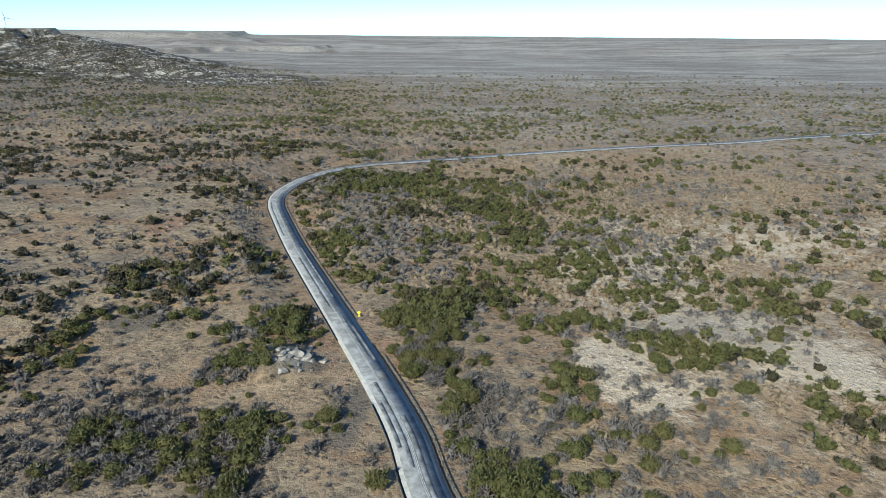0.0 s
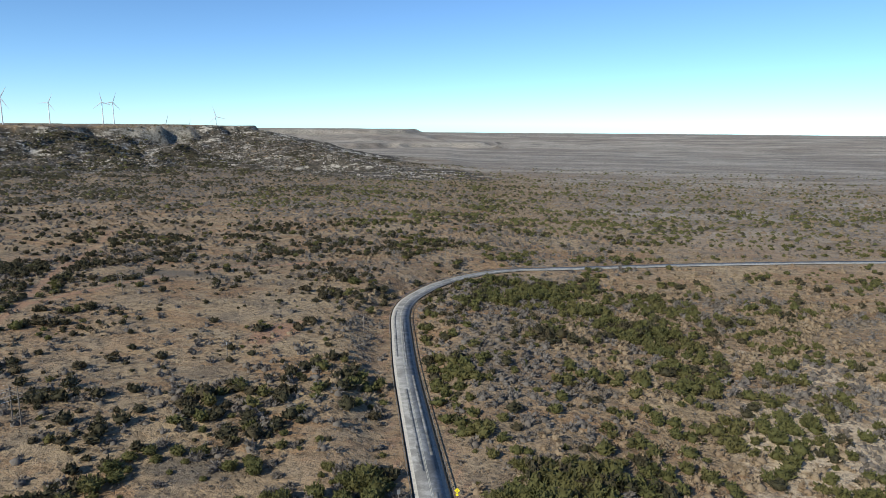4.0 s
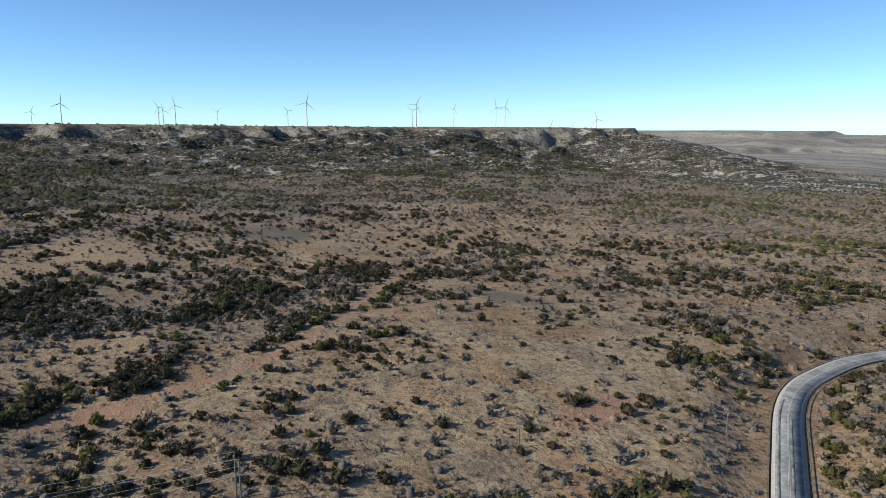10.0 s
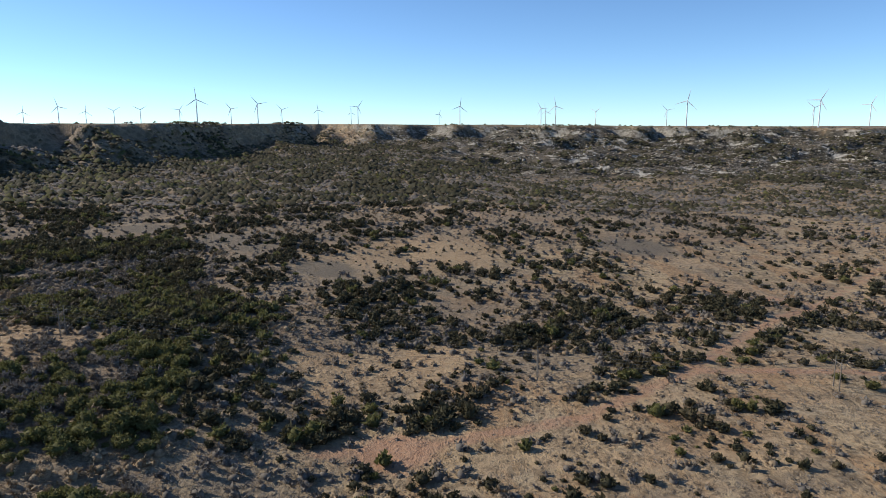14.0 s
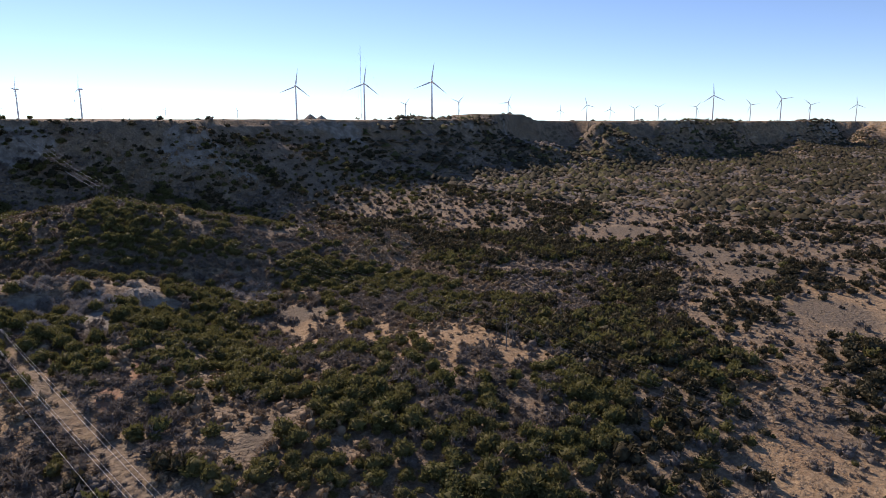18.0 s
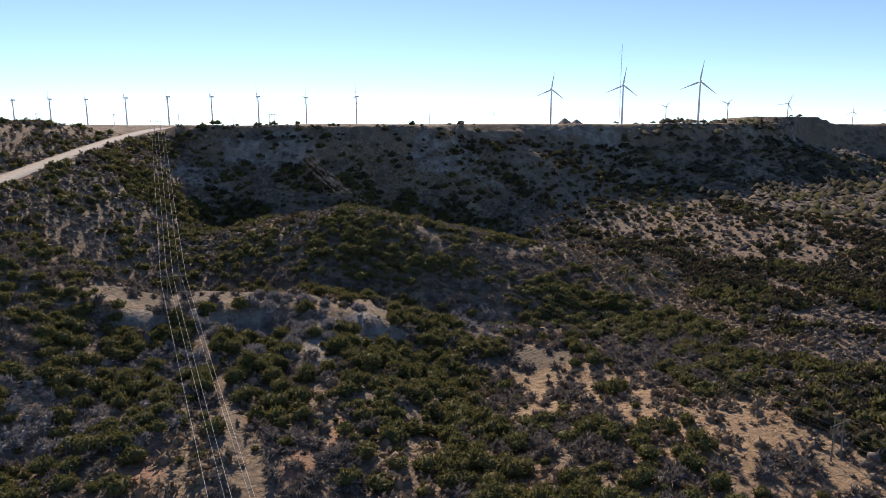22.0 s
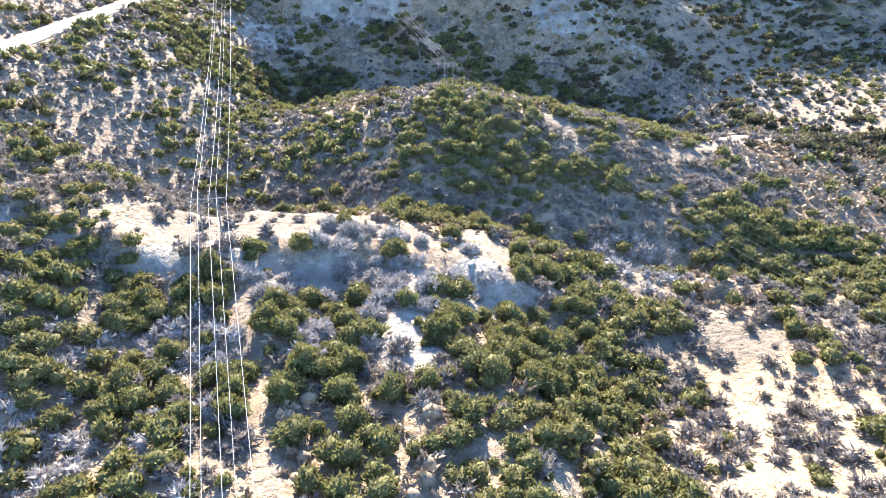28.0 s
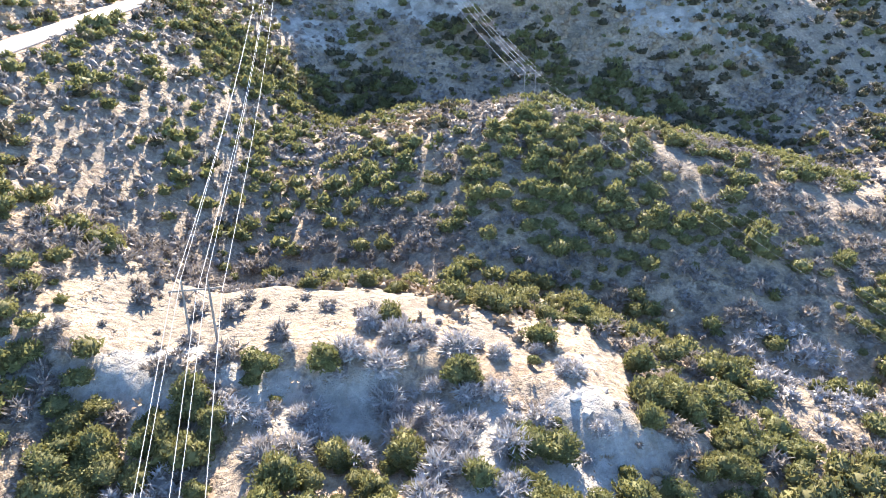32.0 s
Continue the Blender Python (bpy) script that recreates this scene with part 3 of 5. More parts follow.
TRACKS = [[(-216, 165, 0), (-214, 195, 0), (-218, 235, 0), (-242, 282, 0), (-287, 346, 0), (-313, 394, 0), (-386, 513, 0)], [(-242, 286, 0), (-227, 351, 0), (-207, 389, 0), (-150, 440, 0)],
          [(-313, 394, 0), (-470, 377, 0), (-663, 377, 0), (-945, 422, 0)], [(-213, -46, 0), (-202, -5, 0), (-192, 28, 0), (-180, 75, 0)], [(-318, -150, 0), (-332, -85, 0), (-363, -58, 0), (-423, -84, 0)]]
red = np.maximum(blobs(GX, GY, RED_EARTH), 0.8 * patches(GX, GY, SLOPE_RED))
bare = np.maximum(blobs(GX, GY, BARE_EARTH), patches(GX, GY, CREST_BARE + SLOPE_BARE))
chalk = np.maximum(blobs(GX, GY, CHALK_EARTH) * 0.75, 0.85 * patches(GX, GY, BLUFF_CHALK + CLIFF_CHALK))
straw = patches(GX, GY, STRAW_SLOPES)
for k, line in enumerate(TRACKS):
    d = along(GX, GY, line)[0]
    red = np.maximum(red, (0.62 if k < 2 else 0.0) * step(d, 6, 1.5))
    bare = np.maximum(bare, (0.3, 0.3, 0.5, 0.32, 0.5)[k] * step(d, 3.5 if k == 3 else 7, 1.5))
for mid_line in (ROAD_MIDDLE, RAMP_MIDDLE):
    d = along(GX, GY, [tuple(p) for p in mid_line[::3]])[0]
    bare = np.maximum(bare, 0.5 * step(d, 7, 4.5))
    red = np.maximum(red, 0.5 * step(d, 13, 8) * step(d, 4, 6))
steep = step(slope, 0.28, 0.75)
bluff = along(GX, GY, RIDGE[1:5])[0]
far_side = step(np.hypot(GX + 250, GY + 150), 300, 900)
patchy = 0.5 + 0.5 * fbm(GX, GY, 90, 3, 51)
chalk = np.maximum(chalk, steep * (0.26 + 0.42 * patchy) * step(RIMD, 420, 40) * np.where(GY < 150, 0.3, 1.0))
chalk = np.maximum(chalk, np.where(GY > 300, 0.66 * step(fbm(GX, GY, 130, 2, 53), 0.05, 0.35), 0.10 + 0.5 * patchy) * np.where(GY > 300, step(RIMD, 36, 20), step(RIMD, 15, 9)) * step(RIMD, -6, 2))
# broad paleness in the east puts the sun's hot spot into the soil colour
pale_east = step(GX, 15, 60) * step(GX, 330, 200) * step(GY, 90, 120) * step(GY, 400, 300)
pale = np.maximum(pale_east * (0.34 + 0.4 * patchy), 0.85 * patches(GX, GY, MARL))
cut_wall = (GX > -120 + (GY + 62) * 0.635 + 8) & (GY < -100) & (GX < -60)
chalk = np.maximum(chalk, np.where(cut_wall, 0.10 * step(slope, 0.15, 0.5), 0))
talus = far_side * step(RIMD, 560, 430) * step(RIMD, 0, 8) * step(GY, 250, 500)
talus = np.maximum(talus, 0.3 * step(RIMD, 105, 70) * step(RIMD, 3, 10) * step(GY, 150, 60) * step(-GX, 60, 120))
FARD = outside(GX, GY, FAR_RIM)
chalk = np.maximum(chalk, 0.62 * step(FARD, 110, 20) * step(FARD, -60, 0))
chalk = np.maximum(chalk, (0.42 + 0.4 * patchy) * step(bluff, 24, 12) * step(bluff, 3, 8) * (GY + 64 + (GX + 215) * 0.55 > 0))
TOED = along(GX, GY, TOE)[0]
talus = np.maximum(talus, step(TOED, 230, 170))
scrub = step(np.hypot(GX + 200, GY - 250), 500, 800)
scrub = np.maximum(scrub, step(RIMD, 80, 20))
litter = (1 - 0.8 * straw) * step(-GX, 95, 170) * step(GY, np.where(GX < -250, 330, 230), np.where(GX < -250, 210, 110)) * step(np.hypot(GX + 300, GY), 1000, 600)
litter = np.maximum(litter, blobs(GX, GY, [(9, 132, 11, 34), (-76, 123, 30, 22), (-46, 122, 18, 16), (-2, 193, 17, 22), (-31, 262, 15, 42)]))
litter = np.maximum(litter, 0.95 * step(RIMD, -2, -8) * step(GY, 100, 250))
litter = np.maximum(litter, 0.75 * step(-GX, 400, 560) * step(GY, 720, 420) * step(RIMD, 60, 140))
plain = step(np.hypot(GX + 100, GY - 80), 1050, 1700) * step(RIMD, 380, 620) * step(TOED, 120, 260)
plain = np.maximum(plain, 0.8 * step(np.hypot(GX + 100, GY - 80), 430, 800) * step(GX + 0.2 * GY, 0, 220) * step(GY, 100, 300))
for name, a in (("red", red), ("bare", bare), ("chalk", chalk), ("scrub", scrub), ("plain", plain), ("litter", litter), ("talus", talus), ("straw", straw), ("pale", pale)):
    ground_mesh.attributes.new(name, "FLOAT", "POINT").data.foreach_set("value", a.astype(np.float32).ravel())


# ---- the road ----
def ribbon(points, lo, hi, lift, thick, broken=None):
    """A strip beside a line of points, from lo to hi metres to its right, with edges turned down."""
    P = np.array([tuple(p) for p in points])
    t = np.gradient(P[:, :2], axis=0)
    t /= np.linalg.norm(t, axis=1)[:, None]
    right = np.stack([t[:, 1], -t[:, 0]], 1)
    rows = []
    for off, dz in ((lo, lift - thick), (lo, lift), (hi, lift), (hi, lift - thick)):
        rows.append(np.column_stack([P[:, :2] + right * off, P[:, 2] + dz]))
    V = np.stack(rows, 1).reshape(-1, 3)
    F = []
    for k in range(len(P) - 1):
        if broken and broken(k, P[k]):
            continue
        for j in range(3):
            F.append((4 * k + j, 4 * k + j + 1, 4 * k + j + 5, 4 * k + j + 4))
    return mesh_from("strip", V, np.array(F))


FINE_ROAD = curve_points(VALLEY_ROAD, 2.5)
road = tagged(part("road", ribbon(FINE_ROAD, -4.1, 4.1, 0.0, 0.5), SHOULDER), "two-lane worn asphalt road curving through scrub", "road", kind="structure")
part("lane", ribbon(FINE_ROAD, -3.1, 3.1, 0.012, 0.01), ASPHALT, road, "dark worn driving lanes")
gap_west = lambda k, p: 138 < p[1] < 172 or p[1] < 90
gap_east = lambda k, p: 168 < p[1] < 186 or p[1] < 90
# black strips along both edges stand in for the guard rails' shadow
part("road_edge", ribbon(FINE_ROAD, 4.05, 4.4, 0.03, 0.3, gap_east), EDGE, road, "black strip in place of the guard rail's shadow")
part("road_edge", ribbon(FINE_ROAD, -4.4, -4.05, 0.03, 0.3, gap_west), EDGE, road, "black strip in place of the guard rail's shadow")
for off in (-0.2, 0.1):
    part("centre_line", ribbon(FINE_ROAD, off, off + 0.1, 0.022, 0.008), LINE, road, "faded centre stripe")
for lo, hi, y0, y1 in ((0.5, 2.9, 148, 154), (0.4, 1.5, 160, 190), (1.9, 2.8, 158, 184), (-1.5, -0.6, 112, 150), (-2.9, -2.0, 118, 140), (0.5, 1.6, 100, 132), (-1.4, -0.5, 196, 250), (1.8, 2.7, 205, 262), (0.6, 1.3, 268, 330), (-2.6, -1.9, 280, 345)):
    part("patch", ribbon([p for p in FINE_ROAD if y0 < p[1] < y1 and p[0] < 30], lo, hi, 0.017, 0.01), PATCH, road, "dark tar patch")
FINE_RAMP = curve_points(RAMP, 4.0)
ramp_road = tagged(part("road", ribbon(FINE_RAMP, -5.0, 5.0, 0.0, 0.5), GRAVEL), "pale road climbing the mesa on a cut bench", "road", kind="structure")
part("road_edge", ribbon(FINE_RAMP, -5.9, -5.0, 0.1, 0.4), SPOIL, ramp_road, "low earth berm")


# ---- guard rails along the valley road ----
RAIL = make_plain("weathered_rail", (0.16, 0.15, 0.14), (0.34, 0.33, 0.31), 1.1, 0.6, 0.5)
post_mesh = bpy.data.meshes.new("post")
bm = bmesh.new()
slab(bm, (0, 0, 0.3), (0.16, 0.2, 1.0), 0, 0.015)
bm.to_mesh(post_mesh)
bm.free()
post_mesh.materials.append(TIMBER)


def rail_mesh(points):
    """A W-shaped rail along points."""
    P = np.array([tuple(p) for p in points])
    t = np.gradient(P[:, :2], axis=0)
    t /= np.linalg.norm(t, axis=1)[:, None]
    right = np.stack([t[:, 1], -t[:, 0]], 1)
    shape = [(0.0, 0.42), (0.09, 0.50), (0.0, 0.58), (0.09, 0.66), (0.0, 0.74), (-0.03, 0.74), (-0.03, 0.42)]
    n = len(shape)
    V = np.stack([np.column_stack([P[:, :2] + right * a, P[:, 2] + b]) for a, b in shape], 1).reshape(-1, 3)
    F = [(n * k + j, n * k + (j + 1) % n, n * k + n + (j + 1) % n, n * k + n + j) for k in range(len(P) - 1) for j in range(n)]
    return mesh_from("rail", V, np.array(F))


for side, gap in ((4.8, (166, 187)), (-4.8, (140, 171))):
    P = np.array([tuple(p) for p in curve_points(VALLEY_ROAD, 3.8)])
    t = np.gradient(P[:, :2], axis=0)
    t /= np.linalg.norm(t, axis=1)[:, None]
    Q = np.column_stack([P[:, :2] + np.stack([t[:, 1], -t[:, 0]], 1) * side, P[:, 2] - 0.05])
    Q = Q[(P[:, 1] > 92) & (P[:, 1] < 470) & (P[:, 0] < 60)]
    runs, run = [], []
    for q in Q:
        if gap[0] < q[1] < gap[1]:
            runs, run = runs + ([run] if len(run) > 2 else []), []
            continue
        run.append(q)
        if len(run) == 11:
            runs, run = runs + [run], [q]
    for run in runs + ([run] if len(run) > 2 else []):
        rail = tagged(new("guard_rail"), "weathered steel guard rail on wooden posts along the road", "guard rail", "road guard rails")
        rail.location = run[0]
        part("rail", rail_mesh([Vector(q) - Vector(run[0]) for q in run]), RAIL, rail)
        for a, b in zip(run[:-1], run[1:]):
            post = part("post", post_mesh, TIMBER, rail)
            post.matrix_local = pose(*(a - run[0]), 0, 0, math.degrees(math.atan2(b[1] - a[1], b[0] - a[0])))


# ---- wind turbines on the tableland ----
def turbine_parts():
    """One turbine, hub 80 m up, facing -y."""
    base = new("wind_turbine")
    bm = bmesh.new()
    for a, b, r0, r1 in ((0, 40, 2.1, 1.75), (40, 78.4, 1.75, 1.2)):
        rod(bm, (0, 0, a), (0, 0, b), r0, r1, 16)
    part("tower", bm, WHITE_STEEL, base)
    bm = bmesh.new()
    slab(bm, (0, 2.4, 80), (3.4, 9.0, 3.6), 0, 0.7)
    part("nacelle", bm, WHITE_STEEL, base)
    bm = bmesh.new()
    rod(bm, (0, -1.9, 80), (0, -4.0, 80), 1.5, 0.5, 12)
    part("hub", bm, WHITE_STEEL, base)
    bm = bmesh.new()
    rings = []
    for z, chord, thick, twist in ((0.8, 1.7, 1.6, 0), (5, 2.9, 1.0, 14), (9, 3.1, 0.7, 10), (18, 2.2, 0.45, 5), (29, 1.3, 0.24, 2), (37.5, 0.55, 0.10, 0), (38.5, 0.15, 0.05, 0)):
        ring = []
        for k in range(8):
            a = k * math.pi / 4
            p = Vector((math.cos(a) * chord / 2 + chord * 0.12, math.sin(a) * thick / 2, z))
            ring.append(bm.verts.new(pose(0, 0, 0, 0, 0, twist) @ p))
        rings.append(ring)
    for a, b in zip(rings, rings[1:]):
        for k in range(8):
            bm.faces.new((a[k], a[(k + 1) % 8], b[(k + 1) % 8], b[k]))
    bm.faces.new(rings[-1])
    me = bpy.data.meshes.new("blade")
    bm.to_mesh(me)
    bm.free()
    blades = []
    for k in range(3):
        b = part("blade", me, WHITE_STEEL, base)
        blades.append(b)
    return base, blades


TURBINE, BLADES = turbine_parts()
FARM_NORTH = [(-2961, 1316), (-3407, 1519), (-2592, 1230), (-3433, 1816), (-3133, 2054), (-1958, 1398), (-1778, 1723), (-2548, 2396), (-2107, 2241), (-1806, 2172), (-1779, 2195), (-1911, 2671), (-1777, 2640), (-1362, 2200)]
FARM_WEST = [(-2764, -925), (-3252, -731), (-2344, -83), (-2811, 90), (-3750, 374), (-4400, 617), (-3144, 515), (-4561, 1224), (-2796, 894), (-3756, 188), (-3613, -58), (-3871, -330), (-3842, -515), (-4143, -703), (-4295, -882), (-4461, -1252)]
FARM_SOUTH = [(-369, -3161), (-426, -2756), (-495, -2582), (-537, -2231), (-607, -2103), (-685, -2031), (-743, -1865), (-803, -1712), (-905, -1673), (-998, -1587), (-1129, -1561), (-1204, -1424), (-1325, -847), (-1330, -667), (-2720, -1393), (-1340, -509),
              (-2534, -1039), (-802, -4430), (-1007, -4396), (-1400, -4303), (-1748, -4190), (-3125, -3385), (-3442, -3090)]


def set_blades(blades, angle):
    for k, b in enumerate(blades):
        b.matrix_local = Matrix.Translation((0, -3.0, 80)) @ Matrix.Rotation(radians(angle + 120 * k), 4, "Y")


def put_turbine(x, y, turn, angle, size=1.0):
    ob = copy_thing(TURBINE, pose(x, y, float(lie(x, y, False)) - 0.5, 0, 0, turn))
    set_blades([c for c in ob.children if c.name.startswith("blade")], angle)
    return tagged(ob, "white three-bladed wind turbine standing on the mesa", "wind turbine", "wind turbines on the mesa")


turbine_rng = random.Random(5)
for rows, turn in ((FARM_NORTH, 45), (FARM_WEST, 95), (FARM_SOUTH, 150)):
    for k, (x, y) in enumerate(rows):
        face = turn + turbine_rng.uniform(-8, 8)
        if rows is FARM_SOUTH:
            face = {12: -60, 13: -60, 15: -55}.get(k, 75 + turbine_rng.uniform(-8, 8))
        put_turbine(x, y, face, turbine_rng.uniform(0, 120) if face > 0 else -8)
for o in (*TURBINE.children, TURBINE):
    bpy.data.objects.remove(o)


# guyed lattice masts
def mast(x, y, high, label):
    z = float(lie(x, y, False))
    base = tagged(new("lattice_mast"), label, "mast")
    base.location = (x, y, z)
    legs = [(0.45 * math.cos(a), 0.45 * math.sin(a)) for a in (0.5, 2.6, 4.7)]
    for k in range(6):
        bm = bmesh.new()
        lo, hi = high * k / 6, high * (k + 1) / 6
        for lx, ly in legs:
            rod(bm, (lx, ly, lo), (lx, ly, hi), 0.09, 0.09, 5)
        for j in range(8):
            a, b = legs[j % 3], legs[(j + 1) % 3]
            rod(bm, (*a, lo + (hi - lo) * j / 8), (*b, lo + (hi - lo) * (j + 1) / 8), 0.05, 0.05, 4)
        part("mast_section", bm, GALVANISED if k % 2 else RED, base)
    for k in range(3):
        bm = bmesh.new()
        a = 0.5 + 2.1 * k
        rod(bm, (0, 0, high * 0.95), (high * 0.5 * math.cos(a), high * 0.5 * math.sin(a), 0), 0.03, 0.03, 4)
        part("guy_wire", bm, GALVANISED, base)


mast(-1022, -464, 117, "tall slender guyed radio mast beside the turbines")
mast(-1300, -1480, 55, "slender guyed mast on the mesa")
mast(-1240, -1500, 60, "slender guyed mast on the mesa")

# spoil heaps on the rim
for k, (x, y, r, h) in enumerate(((-640, -262, 9, 4.5), (-652, -258, 8, 3.6), (-760, -228, 8, 2.4))):
    bm = bmesh.new()
    bmesh.ops.create_cone(bm, cap_ends=True, segments=20, radius1=r, radius2=0.8, depth=h + 2)
    for v in bm.verts:
        v.co += Vector((noise.noise(v.co * 0.4), noise.noise(v.co * 0.4 + Vector((5, 0, 0))), 0)) * 1.2
    heap = tagged(part("gravel_heap", bm, SPOIL), "grey-brown conical gravel heap on the mesa rim", "gravel heap", "gravel heaps")
    heap.location = (x, y, float(lie(x, y, False)) + h / 2)


# ---- power lines ----
def h_frame(x, y, turn, high, span, label):
    z = float(lie(x, y)) - 0.4
    base = tagged(new("utility_pole"), label, "utility pole", "wooden H-frame pylons")
    base.matrix_world = pose(x, y, z, 0, 0, turn)
    for s in (-1, 1):
        bm = bmesh.new()
        rod(bm, (s * span / 2, 0, 0), (s * span / 2 * 0.96, 0, high), 0.19, 0.13, 10)
        part("pole", bm, TIMBER, base)
        bm = bmesh.new()
        rod(bm, (s * span * 0.48, 0.16, high - 3.6), (0, 0.16, high - 1.8), 0.06, 0.06, 6)
        part("brace", bm, TIMBER, base)
    bm = bmesh.new()
    slab(bm, (0, 0.17, high - 1.7), (span * 2.0, 0.16, 0.24), 0, 0.03)
    part("crossarm", bm, TIMBER, base)
    for s in (-0.95, 0, 0.95):
        bm = bmesh.new()
        for k in range(5):
            rod(bm, (s * span, 0.17, high - 1.85 - 0.13 * k), (s * span, 0.17, high - 1.93 - 0.13 * k), 0.13, 0.09, 10)
        part("insulator", bm, PORCELAIN, base)
    m = base.matrix_world
    return [m @ Vector((s * span, 0.17, high - 2.5)) for s in (-0.95, 0, 0.95)] + [m @ Vector((s * span * 0.48, 0, high)) for s in (-1, 1)]


def wire(a, b, sag, r, label, material=WIRE):
    pts = []
    for k in range(25):
        t = k / 24
        p = a.lerp(b, t)
        p.z -= 4 * sag * t * (1 - t)
        pts.append(p)
    side = (b - a).cross(Vector((0, 0, 1))).normalized()
    V, F = [], []
    for p in pts:
        V += [p + side * r, p + Vector((0, 0, r)), p - side * r, p - Vector((0, 0, r))]
    for k in range(len(pts) - 1):
        for j in range(4):
            F.append((4 * k + j, 4 * k + (j + 1) % 4, 4 * k + 4 + (j + 1) % 4, 4 * k + 4 + j))
    return tagged(part("power_line", mesh_from("wire", [tuple(v) for v in V], np.array(F)), material), label, "power line", "overhead wires")


LINE_ONE = [(-415, -690), (-293, -304), (-213, -65), (-143, 186), (-92, 452), (-30, 720)]
LINE_TWO = [(-430, -500), (-371, -304), (-318, -133), (-288, 90), (-247, 233), (-219, 317), (-197, 402), (-165, 520)]
for way, high, span, label in ((LINE_ONE, 11.0, 3.7, "two-legged weathered wooden pylon with one crossarm"), (LINE_TWO, 10.0, 3.4, "wooden H-frame pylon standing in the scrub")):
    tops = []
    for k, (x, y) in enumerate(way):
        ax, ay = way[max(0, k - 1)]
        bx, by = way[min(len(way) - 1, k + 1)]
        turn = math.degrees(math.atan2(by - ay, bx - ax)) - 90
        tops.append(h_frame(x, y, turn, high, span, label))
    for a, b in zip(tops, tops[1:]):
        for k in range(5):
            sag = (a[k] - b[k]).length * (0.022 if k < 3 else 0.014)
            # the southern spans, seen against the sun, take the pale glinting copy
            wire(a[k], b[k], sag, 0.028 if k < 3 else 0.020, "aluminium conductor strung between pylons" if k < 3 else "thin shield wire strung between pole tops",
                 WIRE if a[0].y < (80 if way is LINE_ONE else -200) else DARK_WIRE)


# ---- the small pole line across the flat ----
def utility_pole(x, y, turn, high):
    base = tagged(new("utility_pole"), "slender weathered timber pole with a short crossarm", "utility pole", "poles across the flat")
    base.matrix_world = pose(x, y, float(lie(x, y)) - 0.3, 0, 0, turn)
    bm = bmesh.new()
    rod(bm, (0, 0, 0), (0, 0, high), 0.16, 0.11, 10)
    part("pole", bm, TIMBER, base)
    bm = bmesh.new()
    slab(bm, (0, 0.14, high - 0.35), (2.2, 0.11, 0.13), 0, 0.01)
    part("crossarm", bm, TIMBER, base)
    for dx in (-0.95, 0.0, 0.95):
        bm = bmesh.new()
        rod(bm, (dx, 0.14, high - 0.3), (dx, 0.14, high - 0.02), 0.03, 0.055, 8)
        part("insulator", bm, WHITE_STEEL, base, "pale insulator")
    bm = bmesh.new()
    rod(bm, (0, -0.34, high - 1.5), (0, -0.34, high - 0.7), 0.2, 0.2, 12)
    part("transformer", bm, GALVANISED, base, "grey can transformer")


for x, y, turn, high in ((-121, 250, 30, 7.4), (-90, 300, 30, 8.4)):
    utility_pole(x, y, turn, high)


# ---- road signs ----
def sign(x, y, turn, label, diamond):
    z = float(lie(x, y)) - 0.2
    base = tagged(new("road_sign"), label, "road sign")
    base.matrix_world = pose(x, y, z, 0, 0, turn)
    bm = bmesh.new()
    rod(bm, (0, 0, 0), (0, 0, 3.6), 0.045, 0.045, 8)
    part("post", bm, GALVANISED, base)
    if diamond:
        bm = bmesh.new()
        bmesh.ops.create_cube(bm, size=1.0, matrix=Matrix.Translation((0, -0.07, 3.0)) @ pose(0, 0, 0, 0, 45, 0) @ Matrix.Diagonal((0.92, 0.02, 0.92, 1)))
        panel = part("sign_panel", bm, YELLOW, base, "yellow diamond warning panel")
        bm = bmesh.new()
        slab(bm, (0, -0.09, 2.95), (0.1, 0.012, 0.55))
        slab(bm, (0.1, -0.09, 3.2), (0.24, 0.012, 0.1))
        part("arrow", bm, BLACK, panel, "black bend arrow")
        bm = bmesh.new()
        slab(bm, (0, -0.07, 2.0), (0.6, 0.02, 0.6), 0, 0.004)
        part("speed_plate", bm, YELLOW, base, "small yellow plate")
    else:
        bm = bmesh.new()
        slab(bm, (0, -0.07, 3.0), (0.75, 0.02, 1.1), 0, 0.004)
        part("sign_panel", bm, GALVANISED, base, "bare metal back of a sign panel")


sign(-25.2, 187, 12, "yellow diamond bend sign on a steel post beside the road", True)
sign(-37.5, 183, 200, "metal road sign seen from behind on a steel post", False)


# ---- limestone blocks ----
def boulder(seed, size, squash):
    """A weathered block: a lump cut by rough planes."""
    rng = random.Random(seed)
    planes = [(Vector((rng.gauss(0, 1), rng.gauss(0, 1), rng.gauss(0, 1))).normalized(), rng.uniform(0.45, 0.75)) for k in range(11)] + [(Vector((0.1, 0, 1)).normalized(), 0.55)]
    bm = bmesh.new()
    bmesh.ops.create_icosphere(bm, subdivisions=3, radius=1.0)
    for v in bm.verts:
        for n, d in planes:
            v.co -= n * max(0.0, v.co.dot(n) - d)
        v.co *= 1 + 0.12 * noise.noise(v.co * 3.1 + Vector((seed * 7.1, 0, 0)))
    bmesh.ops.scale(bm, vec=(size * 1.3, size * squash * 1.3, size * 0.9), verts=bm.verts)
    me = bpy.data.meshes.new("boulder")
    bm.to_mesh(me)
    bm.free()
    return me


ROCKS = [boulder(k, 1.0, 0.75 + 0.1 * (k % 3)) for k in range(6)]
rock_rng = random.Random(11)


